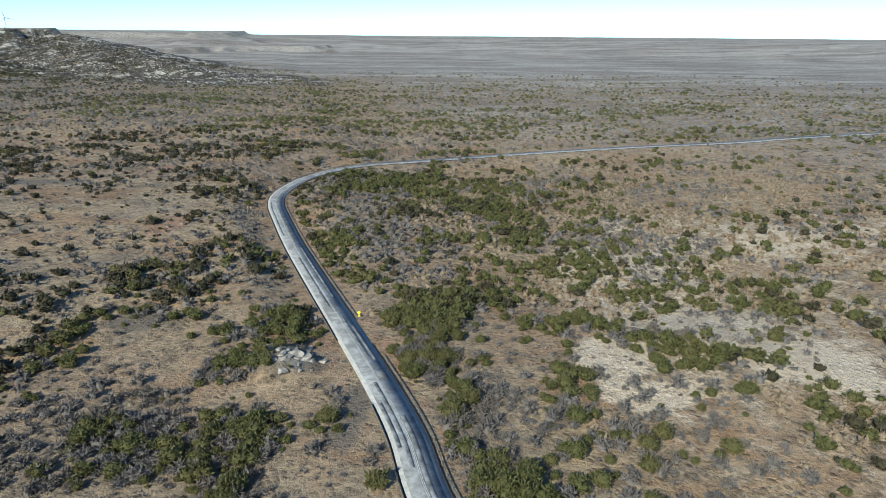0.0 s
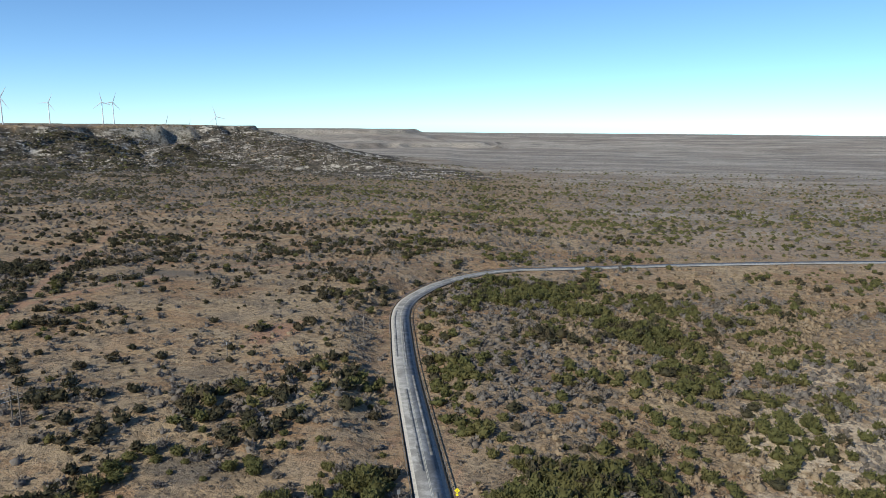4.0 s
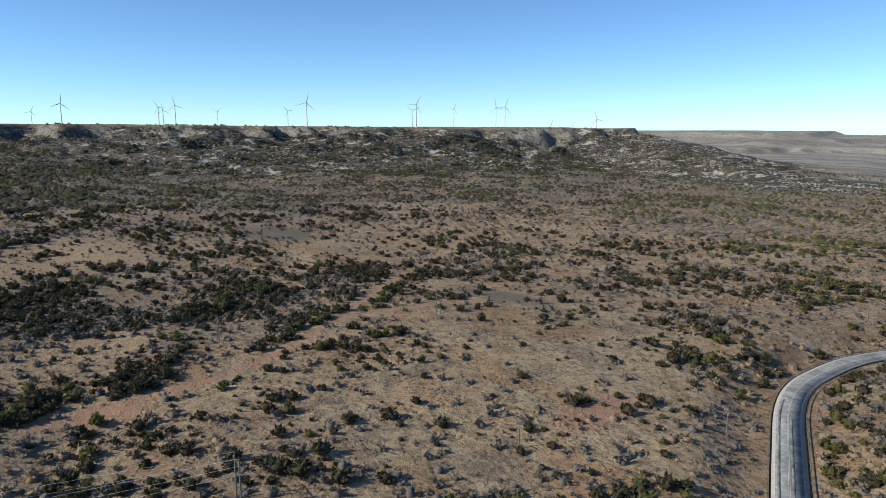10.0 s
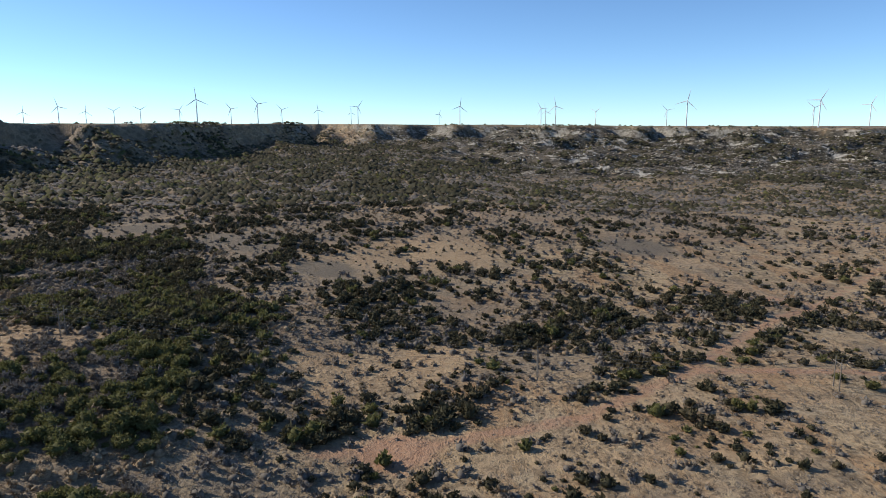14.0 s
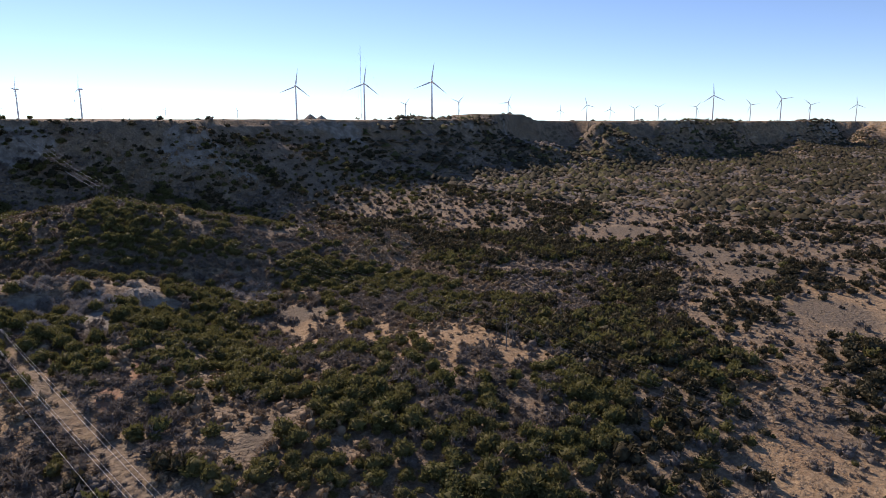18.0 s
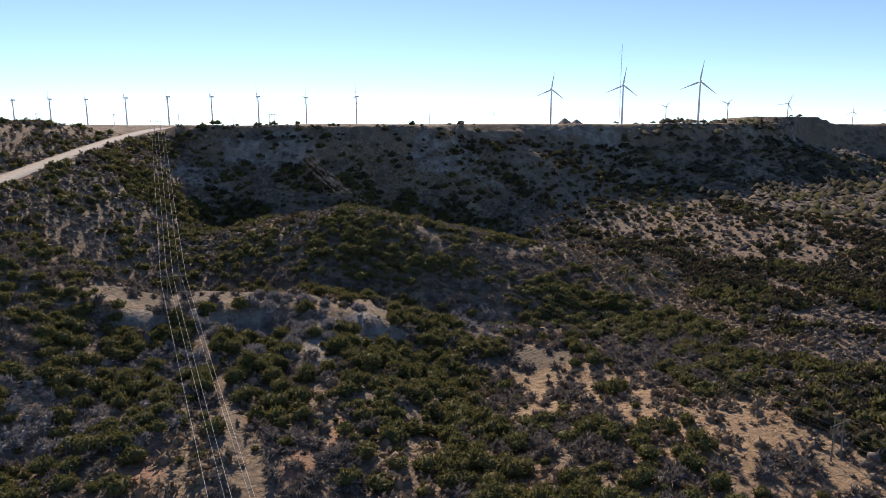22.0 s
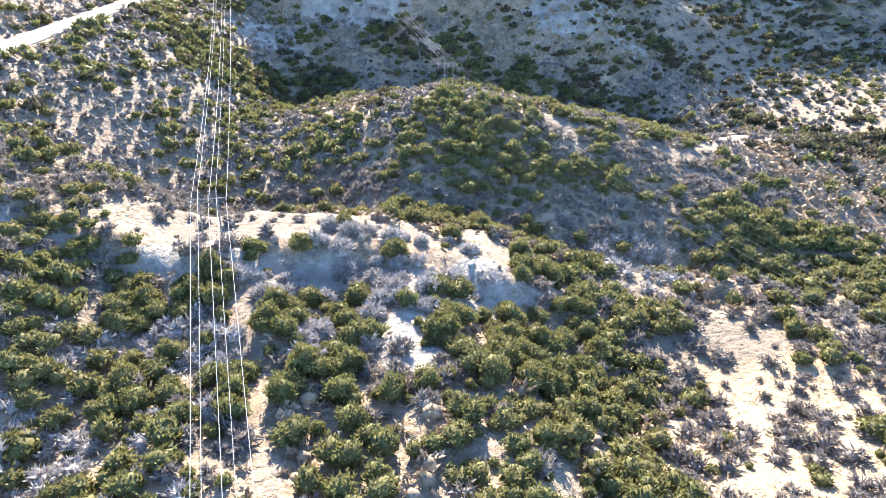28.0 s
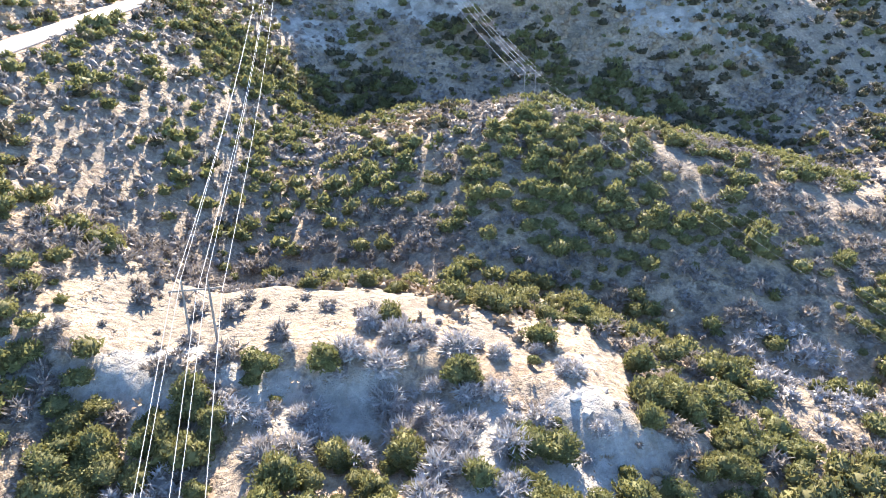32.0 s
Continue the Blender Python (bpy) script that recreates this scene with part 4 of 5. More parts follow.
def put_rock(x, y, r, label, group):
    ob = part("boulder", rock_rng.choice(ROCKS), LIMESTONE)
    ob.matrix_world = pose(x, y, float(lie(x, y)) - r * 0.12, rock_rng.uniform(-20, 20), rock_rng.uniform(-20, 20), rock_rng.uniform(0, 360)) @ Matrix.Diagonal((r, r, r * rock_rng.uniform(0.7, 1.1), 1))
    return tagged(ob, label, "boulder", group)


for k in range(44):
    a, q = rock_rng.uniform(0, 6.28), rock_rng.uniform(0, 1) ** 0.6
    put_rock(-39 + 8 * q * math.cos(a), 157 + 9 * q * math.sin(a), rock_rng.uniform(0.5, 1.9) * (1.25 - 0.5 * q), "pale weathered limestone block beside the road", "roadside limestone outcrop")
for k in range(8):
    put_rock(-262 + rock_rng.uniform(-10, 7), -30 + rock_rng.uniform(-5, 4), rock_rng.uniform(0.4, 1.0), "pale limestone block on the ridge crest", "ridge ledge blocks")
for k in range(16):
    put_rock(-318 + rock_rng.uniform(-9, 9), 42 + rock_rng.uniform(-6, 6), rock_rng.uniform(0.4, 1.1), "grey limestone block in dry grass", "hillside blocks")


# ---- scrub ----
def ico(sub):
    bm = bmesh.new()
    bmesh.ops.create_icosphere(bm, subdivisions=sub, radius=1.0)
    V = np.array([v.co[:] for v in bm.verts])
    F = np.array([[v.index for v in f.verts] for f in bm.faces])
    bm.free()
    return V, F


def leafy_bush(rng, leaves, leaf, sub=2, low=1.0):
    """A crown of radius about 1: leaf sprays crowding over uneven lobes round a dim core."""
    lobes = rng.normal(size=(12, 3))
    lobes[:, 2] = np.abs(lobes[:, 2]) * 0.8
    lobes /= np.linalg.norm(lobes, axis=1)[:, None]
    size = rng.uniform(0.1, 0.5, 12)

    def reach(d):
        return 0.56 + np.max(np.clip(d @ lobes.T, 0, 1) ** 9 * size, axis=1)

    CV, CF = ico(sub)
    CF = CF[CV[CF].mean(1)[:, 2] > -0.3]
    core = CV * (reach(CV) * rng.uniform(0.74, 0.98, len(CV)))[:, None]
    d = rng.normal(size=(leaves, 3))
    d[:, 2] = np.where(d[:, 2] < -0.25, -d[:, 2], d[:, 2])
    d /= np.linalg.norm(d, axis=1)[:, None]
    c = d * (reach(d) * rng.uniform(0.68, 1.12, leaves))[:, None]
    b = d + (0, 0, 0.6) + 0.6 * rng.normal(size=(leaves, 3))
    b /= np.linalg.norm(b, axis=1)[:, None]
    a = np.cross(b, rng.normal(size=(leaves, 3)))
    a /= np.linalg.norm(a, axis=1)[:, None]
    r = leaf * rng.uniform(0.6, 1.4, leaves)[:, None]
    tri = np.stack([c - a * r * 0.55 - b * r * 0.7, c + a * r * 0.55 - b * r * 0.7, c + b * r * 0.85], 1).reshape(-1, 3)
    V = np.concatenate([core, tri])
    F = np.concatenate([CF, np.arange(len(tri)).reshape(-1, 3) + len(core)])
    V[:, 2] = (V[:, 2] * 0.85 + 0.36) * low
    return V, F, np.zeros(len(F), int)


def fuzzy_bush(rng, twigs, thick, low=0.9):
    """A leafless crown of radius about 1: fine twigs that fan outwards, densest inside."""
    CV, CF = ico(1)
    CF = CF[CV[CF].mean(1)[:, 2] > -0.2]
    core = CV * (0.48 * rng.uniform(0.7, 1.2, len(CV)))[:, None]
    fans = max(8, twigs // 9)
    f = rng.normal(size=(fans, 3))
    f[:, 2] = np.abs(f[:, 2]) + 0.05
    f /= np.linalg.norm(f, axis=1)[:, None]
    j = rng.randint(fans, size=twigs)
    c = f[j] * rng.uniform(0.25, 0.68, twigs)[:, None]
    q = f[j] + 0.7 * rng.normal(size=(twigs, 3))
    q /= np.linalg.norm(q, axis=1)[:, None]
    tip = c + q * rng.uniform(0.18, 0.5, twigs)[:, None]
    a = np.cross(q, rng.normal(size=(twigs, 3)))
    a *= (thick * rng.uniform(0.7, 1.5, twigs) / np.linalg.norm(a, axis=1))[:, None]
    tri = np.stack([tip, c + a, c - a], 1).reshape(-1, 3)
    V = np.concatenate([core, tri])
    F = np.concatenate([CF, np.arange(len(tri)).reshape(-1, 3) + len(core)])
    V[:, 2] = np.clip(V[:, 2] + 0.15, -0.1, None) * low
    return V, F, np.zeros(len(F), int)


def rough_bush(rng, low):
    """A far bush: a ragged shell of few faces."""
    n = 5
    ring = [[(rng.uniform(0.7, 1.15)) * math.cos(k * 2 * math.pi / n), rng.uniform(0.7, 1.15) * math.sin(k * 2 * math.pi / n), rng.uniform(0.1, 0.5) * low] for k in range(n)]
    top = [[rng.uniform(-0.35, 0.35), rng.uniform(-0.35, 0.35), rng.uniform(0.8, 1.2) * low]]
    F = [(k, (k + 1) % n, n) for k in range(n)]
    for k in range(1):
        a, c = rng.uniform(0, 6.283), rng.uniform(0.2, 0.75)
        p = np.array([c * math.cos(a), c * math.sin(a), (1.0 - 0.6 * c) * low])
        F.append((n + 1 + 3 * k, n + 2 + 3 * k, n + 3 + 3 * k))
        top += [list(p + rng.normal(size=3) * 0.3) for j in range(3)]
    return np.array(ring + top), np.array(F), np.zeros(len(F), int)


def cloud_bush(rng, n, size, low):
    """A see-through dome of small twig sprays, thicker inside."""
    d = rng.normal(size=(n, 3))
    d[:, 2] = np.abs(d[:, 2])
    d /= np.linalg.norm(d, axis=1)[:, None]
    lobes = rng.normal(size=(4, 3))
    lobes /= np.linalg.norm(lobes, axis=1)[:, None]
    c = d * (rng.uniform(0.25, 1.0, n) ** 0.6 * (0.7 + 0.4 * np.clip((d @ lobes.T).max(1), 0, 1)))[:, None]
    a, b = rng.normal(size=(n, 3)), rng.normal(size=(n, 3))
    a *= (size * rng.uniform(0.5, 1.2, n) / np.linalg.norm(a, axis=1))[:, None]
    b *= (size * rng.uniform(0.3, 0.8, n) / np.linalg.norm(b, axis=1))[:, None]
    V = np.stack([c - b, c + b, c + a + d * size], 1).reshape(-1, 3)
    V[:, 2] = np.clip(V[:, 2], -0.1, None) * low
    return V, np.arange(3 * n).reshape(-1, 3), np.zeros(n, int)


def spread(templates, x, y, z, r, seed):
    """Many bushes in one mesh."""
    rng = np.random.RandomState(seed)
    pick = rng.randint(len(templates), size=len(x))
    turn = rng.uniform(0, 6.283, len(x))
    VV, FF, MM, n0 = [], [], [], 0
    for k, (V, F, M) in enumerate(templates):
        m = np.where(pick == k)[0]
        if not len(m):
            continue
        c, s = np.cos(turn[m])[:, None], np.sin(turn[m])[:, None]
        tall = rng.uniform(0.8, 1.2, len(m))[:, None]
        vx = (V[None, :, 0] * c - V[None, :, 1] * s) * r[m][:, None] + x[m][:, None]
        vy = (V[None, :, 0] * s + V[None, :, 1] * c) * r[m][:, None] + y[m][:, None]
        vz = V[None, :, 2] * r[m][:, None] * tall + z[m][:, None]
        VV.append(np.stack([vx, vy, vz], -1).reshape(-1, 3))
        FF.append((F[None] + (np.arange(len(m)) * len(V))[:, None, None] + n0).reshape(-1, 3))
        MM.append(np.tile(M, len(m)))
        n0 += len(m) * len(V)
    return np.concatenate(VV), np.concatenate(FF), np.concatenate(MM)


# how thick the scrub stands: middle, half-widths, share of green, share of grey
ROAD_GREEN = [(-15, 397, 61, 46, 0), (151, 489, 72, 39, 0), (9, 273, 26, 16, 0), (-2, 193, 16, 21, 0), (59, 250, 13, 21, 0), (73, 209, 20, 19, 0), (65, 162, 11, 16, 0), (99, 183, 18, 11, 0), (19, 134, 10, 9, 0),
              (30, 115, 6, 7, 0), (-74, 197, 14, 9, 0), (-104, 179, 6, 8, 0), (-111, 212, 8, 14, 0)]
ROAD_MIXED = [(-76, 123, 27, 20, 0), (-46, 122, 16, 15, 0), (9, 137, 9, 26, 0), (-5, 161, 9, 13, 0), (-49, 189, 9, 8, 0), (-54, 154, 9, 6, 0), (-31, 262, 13, 41, 0), (4, 112, 12, 14, 0)]
ROAD_GREY = [(-24, 113, 6, 6, 0), (120, 294, 80, 47, 0), (-94, 315, 8, 44, 0), (-101, 253, 9, 22, 0), (-90, 152, 16, 9, 0), (57, 118, 8, 6, 0)]
ROAD_OPEN = [(24, 230, 20, 16, 0), (44, 159, 12, 15, 0), (100, 162, 24, 19, 0), (70, 128, 21, 13, 0), (-86, 176, 17, 8, 0), (-70, 163, 11, 9, 0), (156, 366, 67, 29, 0)]
FLAT_DARK = [(-301, 231, 47, 36, 45), (-198, 262, 21, 13, 45), (-146, 200, 16, 12, 45), (-249, 333, 16, 18, 45), (-230, 196, 21, 11, 45), (-191, 206, 12, 8, 45), (-118, 260, 12, 14, 30), (-154, 311, 8, 14, 45),
             (-393, 233, 48, 15, 45), (-235, 165, 8, 14, 45), (-204, 327, 21, 5, 45), (-67, 199, 10, 9, 20), (-106, 183, 7, 6, 20), (-242, 199, 9, 6, 94), (-409, 131, 36, 13, 94)]
FLAT_GREY = [(-102, 257, 12, 9, 45), (-91, 305, 8, 21, 45), (-278, 187, 23, 16, 45), (-207, 235, 11, 10, 45), (-86, 285, 6, 34, 20), (-16, 289, 31, 17, 20), (-41, 240, 7, 36, 20), (-6, 234, 17, 6, 20), (-303, 217, 23, 22, 94), (-228, 213, 21, 7, 94)]
FLAT_GREEN = [(5, 406, 75, 42, 20), (15, 282, 47, 11, 20), (-49, 330, 14, 38, 20), (-39, 1056, 320, 130, 20), (27, 738, 167, 45, 20), (-300, 797, 170, 70, 45)]
FLAT_OPEN = [(-194, 382, 57, 18, 45), (-423, 367, 43, 22, 45), (-150, 242, 16, 11, 45), (-181, 174, 23, 9, 45), (-148, 252, 14, 12, 20), (26, 256, 26, 12, 20)]
RIDGE_THICKETS = [(-178, -150, 42, 60, 0.25, 0.75)]
OPEN = [(-213, 183, 12, 14), (-447, 379, 34, 30), (-226, 367, 42, 13), (-165, 305, 55, 38), (-205, 320, 40, 30), (-120, 282, 9, 22), (-18, 133, 5, 26), (-180, 235, 30, 22), (-868, 399, 60, 60), (-38, 157, 7, 7)]


def thickness(x, y):
    """Shares of ground under green and under grey bushes."""
    n1, n2, n3 = fbm(x, y, 60, 3, 61), fbm(x, y, 75, 3, 67), fbm(x, y, 20, 2, 71)
    d = outside(x, y, RIM)
    hills = step(-x, 95, 170) * step(y, 230, 110)
    hills = np.maximum(hills, step(-x, 290, 400) * step(y, 420, 220) * 0.9)
    hills = np.maximum(hills, 0.55 * step(-x, 170, 260) * step(y, 400, 290))
    bend = step(x + 0.24 * y, -14, 22) * step(x - 0.45 * y, 300, 30) * step(y, 170, 240) * step(0.42 * x - y + 448, -2, 14)
    band = step(y + 0.25 * x, 560, 700) * step(y + 0.25 * x, 1400, 1200) * step(x, -560, -380)
    talus = np.maximum(step(d, 620, 420) * step(y, -20, 160), step(along(x, y, TOE)[0], 260, 140))
    far = step(np.hypot(x + 200, y - 250), 450, 800)
    cliffs = step(d, 130, 60) * step(y, 150, 0)
    clump, mixed = step(0.75 * n3 + 0.75 * n1, 0.08, 0.32), step(n2 + 0.4 * n3, -0.45, 0.35)
    east = step(x, 10, 45) * step(y, 640, 540)
    flat = step(-x, 40, 70) * step(y, 150, 190) * step(y, 470, 420) * step(-x, 470, 420)
    green = 0.07 + 0.50 * clump * (1 - 0.75 * east) * (1 - 0.75 * flat) + hills * (0.20 + 0.02 * clump + 0.42 * n3) + (0.06 + 0.2 * clump) * bend * step(x, 80, 30) + band * (0.02 + 0.28 * step(fbm(x, y * 2.5, 240, 3, 63), -0.05, 0.35)) + (0.16 + 0.3 * n3) * talus + 0.22 * cliffs
    grey = 0.44 + 0.44 * mixed + 0.50 * hills + 0.5 * cliffs + 0.85 * bend + 0.12 * n3 + 0.12 * east + 0.3 * band - 0.2 * talus
    west = step(-x, 540, 680) * step(y, 560, 320)
    green, grey = green + 0.22 * west, grey + 0.4 * west
    near_ridge = step(np.hypot(x + 250, y + 50), 190, 90)
    green, grey = green * (1 - 0.5 * step(along(x, y, TOE)[0], 240, 150)) + 0.02 * near_ridge, grey + 0.25 * near_ridge
    green = green * (1 - near_ridge) + np.minimum(green, 0.70) * near_ridge
    for cx, cy, rx, ry, g, b in RIDGE_THICKETS:
        w = np.exp(-(((x - cx) / rx) ** 2 + ((y - cy) / ry) ** 2) ** 2)
        green, grey = np.maximum(green, (0.72 * g + 0.5 * n3) * w), np.maximum(grey, b * w)
    dark, wild, leaf = patches(x, y, FLAT_DARK), patches(x, y, FLAT_GREY + ROAD_GREY), patches(x, y, FLAT_GREEN)
    green, grey = np.maximum(green * (1 - 0.5 * wild), np.maximum((0.62 + 0.5 * n3) * dark, (0.24 + 0.55 * n3) * leaf)), np.maximum(grey * (1 - 0.3 * dark), 0.9 * wild)
    bare = 0.75 * patches(x, y, ROAD_OPEN)
    green, grey = green * (1 - bare), grey * (1 - 0.6 * bare)
    leaf, wild = patches(x, y, ROAD_GREEN), patches(x, y, ROAD_MIXED)
    green, grey = np.maximum(green, np.maximum((0.62 + 0.6 * n3) * leaf, (0.46 + 0.5 * n3) * wild)), np.maximum(grey, np.maximum(0.9 * wild, 0.5 * leaf))
    r = along(x, y, RIDGE[:5])[0]
    north = (y + 64) + (x + 215) * 0.55 > 0
    below = np.where(north, step(r, 8, 12) * step(r, 70, 45), 0)
    green = np.maximum(green, 0.42 * below + 0.4 * n3 * below)
    crest = np.where(north, step(r, 7, 3), step(r, 22, 15)) * step(-x, 182, 200)
    green, grey = green * (1 - 0.9 * crest), grey * (1 - 0.72 * crest)
    green = np.maximum(green, np.maximum(0.95 * patches(x, y, DARK_THICKETS), 0.75 * patches(x, y, GREEN_THICKETS)))
    silver, wild = patches(x, y, SILVER_BRUSH), patches(x, y, GREY_BRUSH)
    green, grey = green * (1 - 0.65 * silver) * (1 - 0.75 * wild), np.maximum(grey, np.maximum(0.95 * silver, 0.95 * wild))
    green, grey = green * (1 - 0.45 * step(x, -255, -225) * step(y, -85, -105) * step(-x, 95, 130)), grey
    clear = np.maximum(blobs(x, y, OPEN), patches(x, y, SLOPE_BARE + SLOPE_RED + BLUFF_CHALK))
    clear = np.maximum(clear, 0.7 * patches(x, y, FLAT_OPEN))
    clear = np.maximum(clear, 0.7 * patches(x, y, CLIFF_CHALK))
    clear = np.maximum(clear, np.maximum(0.8 * patches(x, y, CREST_BARE), np.maximum(0.42 * patches(x, y, STRAW_SLOPES), 0.75 * patches(x, y, STRAW_SLOPES[:5]))))
    green, grey = green * (1 - 0.9 * clear), grey * (1 - 0.85 * clear)
    for k, line in enumerate(TRACKS):
        w = 1 - 0.9 * step(along(x, y, line)[0], 7 if k < 2 else 4, 1.5)
        green, grey = green * w, grey * w
    keep = np.ones(np.shape(x))
    for mid_line in (ROAD_MIDDLE, RAMP_MIDDLE):
        keep = keep * step(along(x, y, [tuple(p) for p in mid_line[::3]])[0], 6.0, 8.5)
    wall = (x > -120 + (y + 62) * 0.635 + 8) & (y < -95) & (x < -40) & (d > -30)
    keep = np.where((d > -2) & (d < np.where(y > 300, 34, 6)), keep * np.where(y > 300, 0.35, np.where(wall, 0.8, 0.12)), keep)
    keep = np.where(d < -2, keep * np.where((y > 150) & (d > -26), 0.25, np.where(wall, 0.7, 0.02)), keep) * (1 - 0.4 * step(x + 0.2 * y, 0, 220) * step(y, 380, 480)) * (1 - 0.85 * step(np.hypot(x, y), 1000, 1650) * step(d, 500, 700))
    return np.clip(green, 0.0, 1) * keep, np.clip(grey, 0.0, 1) * keep


def sow(x0, x1, y0, y1, cell, seed, skip=None, size=2.6):
    rng = np.random.RandomState(seed)
    X, Y = np.meshgrid(np.arange(x0, x1, cell), np.arange(y0, y1, cell), indexing="ij")
    X, Y = X.ravel() + rng.uniform(0, cell, X.size), Y.ravel() + rng.uniform(0, cell, X.size)
    if skip is not None:
        m = ~skip(X, Y)
        X, Y = X[m], Y[m]
    g, b = thickness(X, Y)
    dice = rng.rand(len(X))
    kind = np.where(dice < g, 0, np.where(dice < g + b, 1, -1))
    m = kind >= 0
    X, Y, kind = X[m], Y[m], kind[m]
    patch = fbm(X, Y, 20, 2, 71) + 0.5 * fbm(X, Y, 60, 3, 61)
    size = np.where(kind == 0, 0.85 + 0.45 * step(patch, -0.1, 0.6), 1.0) * size * (0.34 + 1.05 * rng.rand(len(X)) ** 1.7) * (1 + 0.48 * step(g[m] + b[m], 0.8, 1.25))
    size = np.minimum(size, 2.9 + 0.4 * rng.rand(len(X)) + 0.7 * step(g[m], 0.75, 0.95))
    return X, Y, lie(X, Y) - 0.15, size, kind


bush_rng = np.random.RandomState(21)
FINE_GREEN = [leafy_bush(bush_rng, 950, 0.095) for k in range(8)]
FINE_GREY = [fuzzy_bush(bush_rng, 620, 0.036) for k in range(6)]
HILL_GREEN = [leafy_bush(bush_rng, 280, 0.15) for k in range(8)]
HILL_GREY = [fuzzy_bush(bush_rng, 200, 0.055) for k in range(7)]
MID_GREEN = [leafy_bush(bush_rng, 70, 0.27, 1, 0.9) for k in range(8)]
WIDE_GREEN = [leafy_bush(bush_rng, 40, 0.37, 1, 0.95) for k in range(8)]
MID_GREY = [fuzzy_bush(bush_rng, 36, 0.13, 0.85) for k in range(8)]
FAR_GREEN = [rough_bush(bush_rng, 1.0) for k in range(8)]
FAR_GREY = [rough_bush(bush_rng, 0.7) for k in range(8)]
LOW = [cloud_bush(bush_rng, 11, 0.36, 0.6) for k in range(5)]


def near_zone(x, y):
    return (np.abs(x + 235) < 325) & (y > -300) & (y < 330) | (np.abs(x + 60) < 190) & (y > 90) & (y < 420)


def mid_zone(x, y):
    return (x > -620) & (x < 260) & (y > -330) & (y < 640)


def hill_zone(x, y):
    return (x > -480) & (x < -118) & (y > -300) & (y < 128)


def vale_zone(x, y):
    return (x > -330) & (x < 120) & (y >= 100) & (y < 430) & ~hill_zone(x, y)


near_rows = sow(-480, -118, -300, 128, 3.15, 30, lambda x, y: outside(x, y, RIM) < -45, 2.7)
vale_rows = sow(-330, 120, 100, 430, 3.8, 32, lambda x, y: ~vale_zone(x, y), 2.35)
wide_rows = sow(-620, 280, -320, 640, 5.2, 31, lambda x, y: ~mid_zone(x, y) | hill_zone(x, y) | vale_zone(x, y) | (outside(x, y, RIM) < -60), 2.5)
verge_rows = sow(-112, 38, 96, 205, 2.7, 34, lambda x, y: patches(x, y, ROAD_MIXED + [(-2, 193, 16, 21, 0), (19, 134, 10, 9, 0)]) < 0.3, 2.3)
X, Y, Z_, S, K = (np.concatenate(rows) for rows in zip(near_rows, vale_rows, wide_rows, verge_rows))
inner = near_zone(X, Y)
# the bushes on and about the ridge stand singly
hill = (X > -375) & (X < -130) & (Y > -115) & (Y < 50) | (X > -280) & (X < -190) & (Y >= 50) & (Y < 130)
roadside = (X > -105) & (X < 75) & (Y > 98) & (Y < 190)
order = np.argsort(np.hypot((X + 235) / 1.15, Y + 38))
ordered_green, ordered_grey = [i for i in order if K[i] == 0][:210], [i for i in order if K[i] == 1][:90]
# and so do those nearest the road
verge = np.argsort(np.hypot(X + 8, (Y - 150) / 1.3))
verge_green, verge_grey = [i for i in verge if K[i] == 0][:70], [i for i in verge if K[i] == 1][:40]
single = np.zeros(len(X), bool)
single[ordered_green + verge_green] = single[ordered_grey + verge_grey] = True
crowns = [mesh_from("crown", V, F, True, M) for V, F, M in FINE_GREEN]
sprays = [mesh_from("twig_crown", V, F, True, M) for V, F, M in FINE_GREY]
for me in crowns:
    me.materials.append(JUNIPER)
for me in sprays:
    me.materials.append(SILVER)
brown_sprays = [me.copy() for me in sprays]
for me in brown_sprays:
    me.materials[0] = TWIGS


def stem_mesh(name, n, seed):
    rng = random.Random(seed)
    bm = bmesh.new()
    for k in range(n):
        a = rng.uniform(0, 6.28)
        rod(bm, (0.05 * math.cos(a), 0.05 * math.sin(a), -0.1), (0.3 * math.cos(a), 0.3 * math.sin(a), 0.55), 0.06, 0.025, 5)
    me = bpy.data.meshes.new(name)
    bm.to_mesh(me)
    bm.free()
    return me


TRUNKS, STEMS = [stem_mesh("trunk", 3, 1), stem_mesh("trunk", 4, 2)], [stem_mesh("stem", 5, 3), stem_mesh("stem", 6, 4)]
single_rng = random.Random(8)
for i in np.where(single)[0]:
    green = K[i] == 0
    base = new("juniper_tree" if green else "bare_shrub")
    r = float(S[i]) * single_rng.uniform(0.95, 1.2)
    base.matrix_world = pose(float(X[i]), float(Y[i]), float(Z_[i]), 0, 0, single_rng.uniform(0, 360)) @ Matrix.Diagonal((r, r, r * single_rng.uniform(0.85, 1.25), 1))
    if Y[i] > 90 and green:
        tagged(base, "rounded olive-green juniper on dry ground beside the road", "juniper", "junipers beside the road")
    elif Y[i] > 90:
        tagged(base, "leafless grey-brown shrub beside the road", "shrub", "bare shrubs beside the road")
    elif green:
        tagged(base, "rounded olive-green juniper on a stony slope" if r < 2 else "broad olive-green juniper on a stony slope", "juniper", "junipers about the ridge")
    else:
        tagged(base, "leafless silver-grey shrub with fanned twigs", "shrub", "bare shrubs about the ridge")
    if green:
        part("trunk", single_rng.choice(TRUNKS), BARK, base)
        part("crown", single_rng.choice(crowns), JUNIPER, base)
    else:
        part("stem", single_rng.choice(STEMS), BARK, base)
        part("twig_crown", single_rng.choice(sprays if Y[i] < 90 else brown_sprays), TWIGS, base)


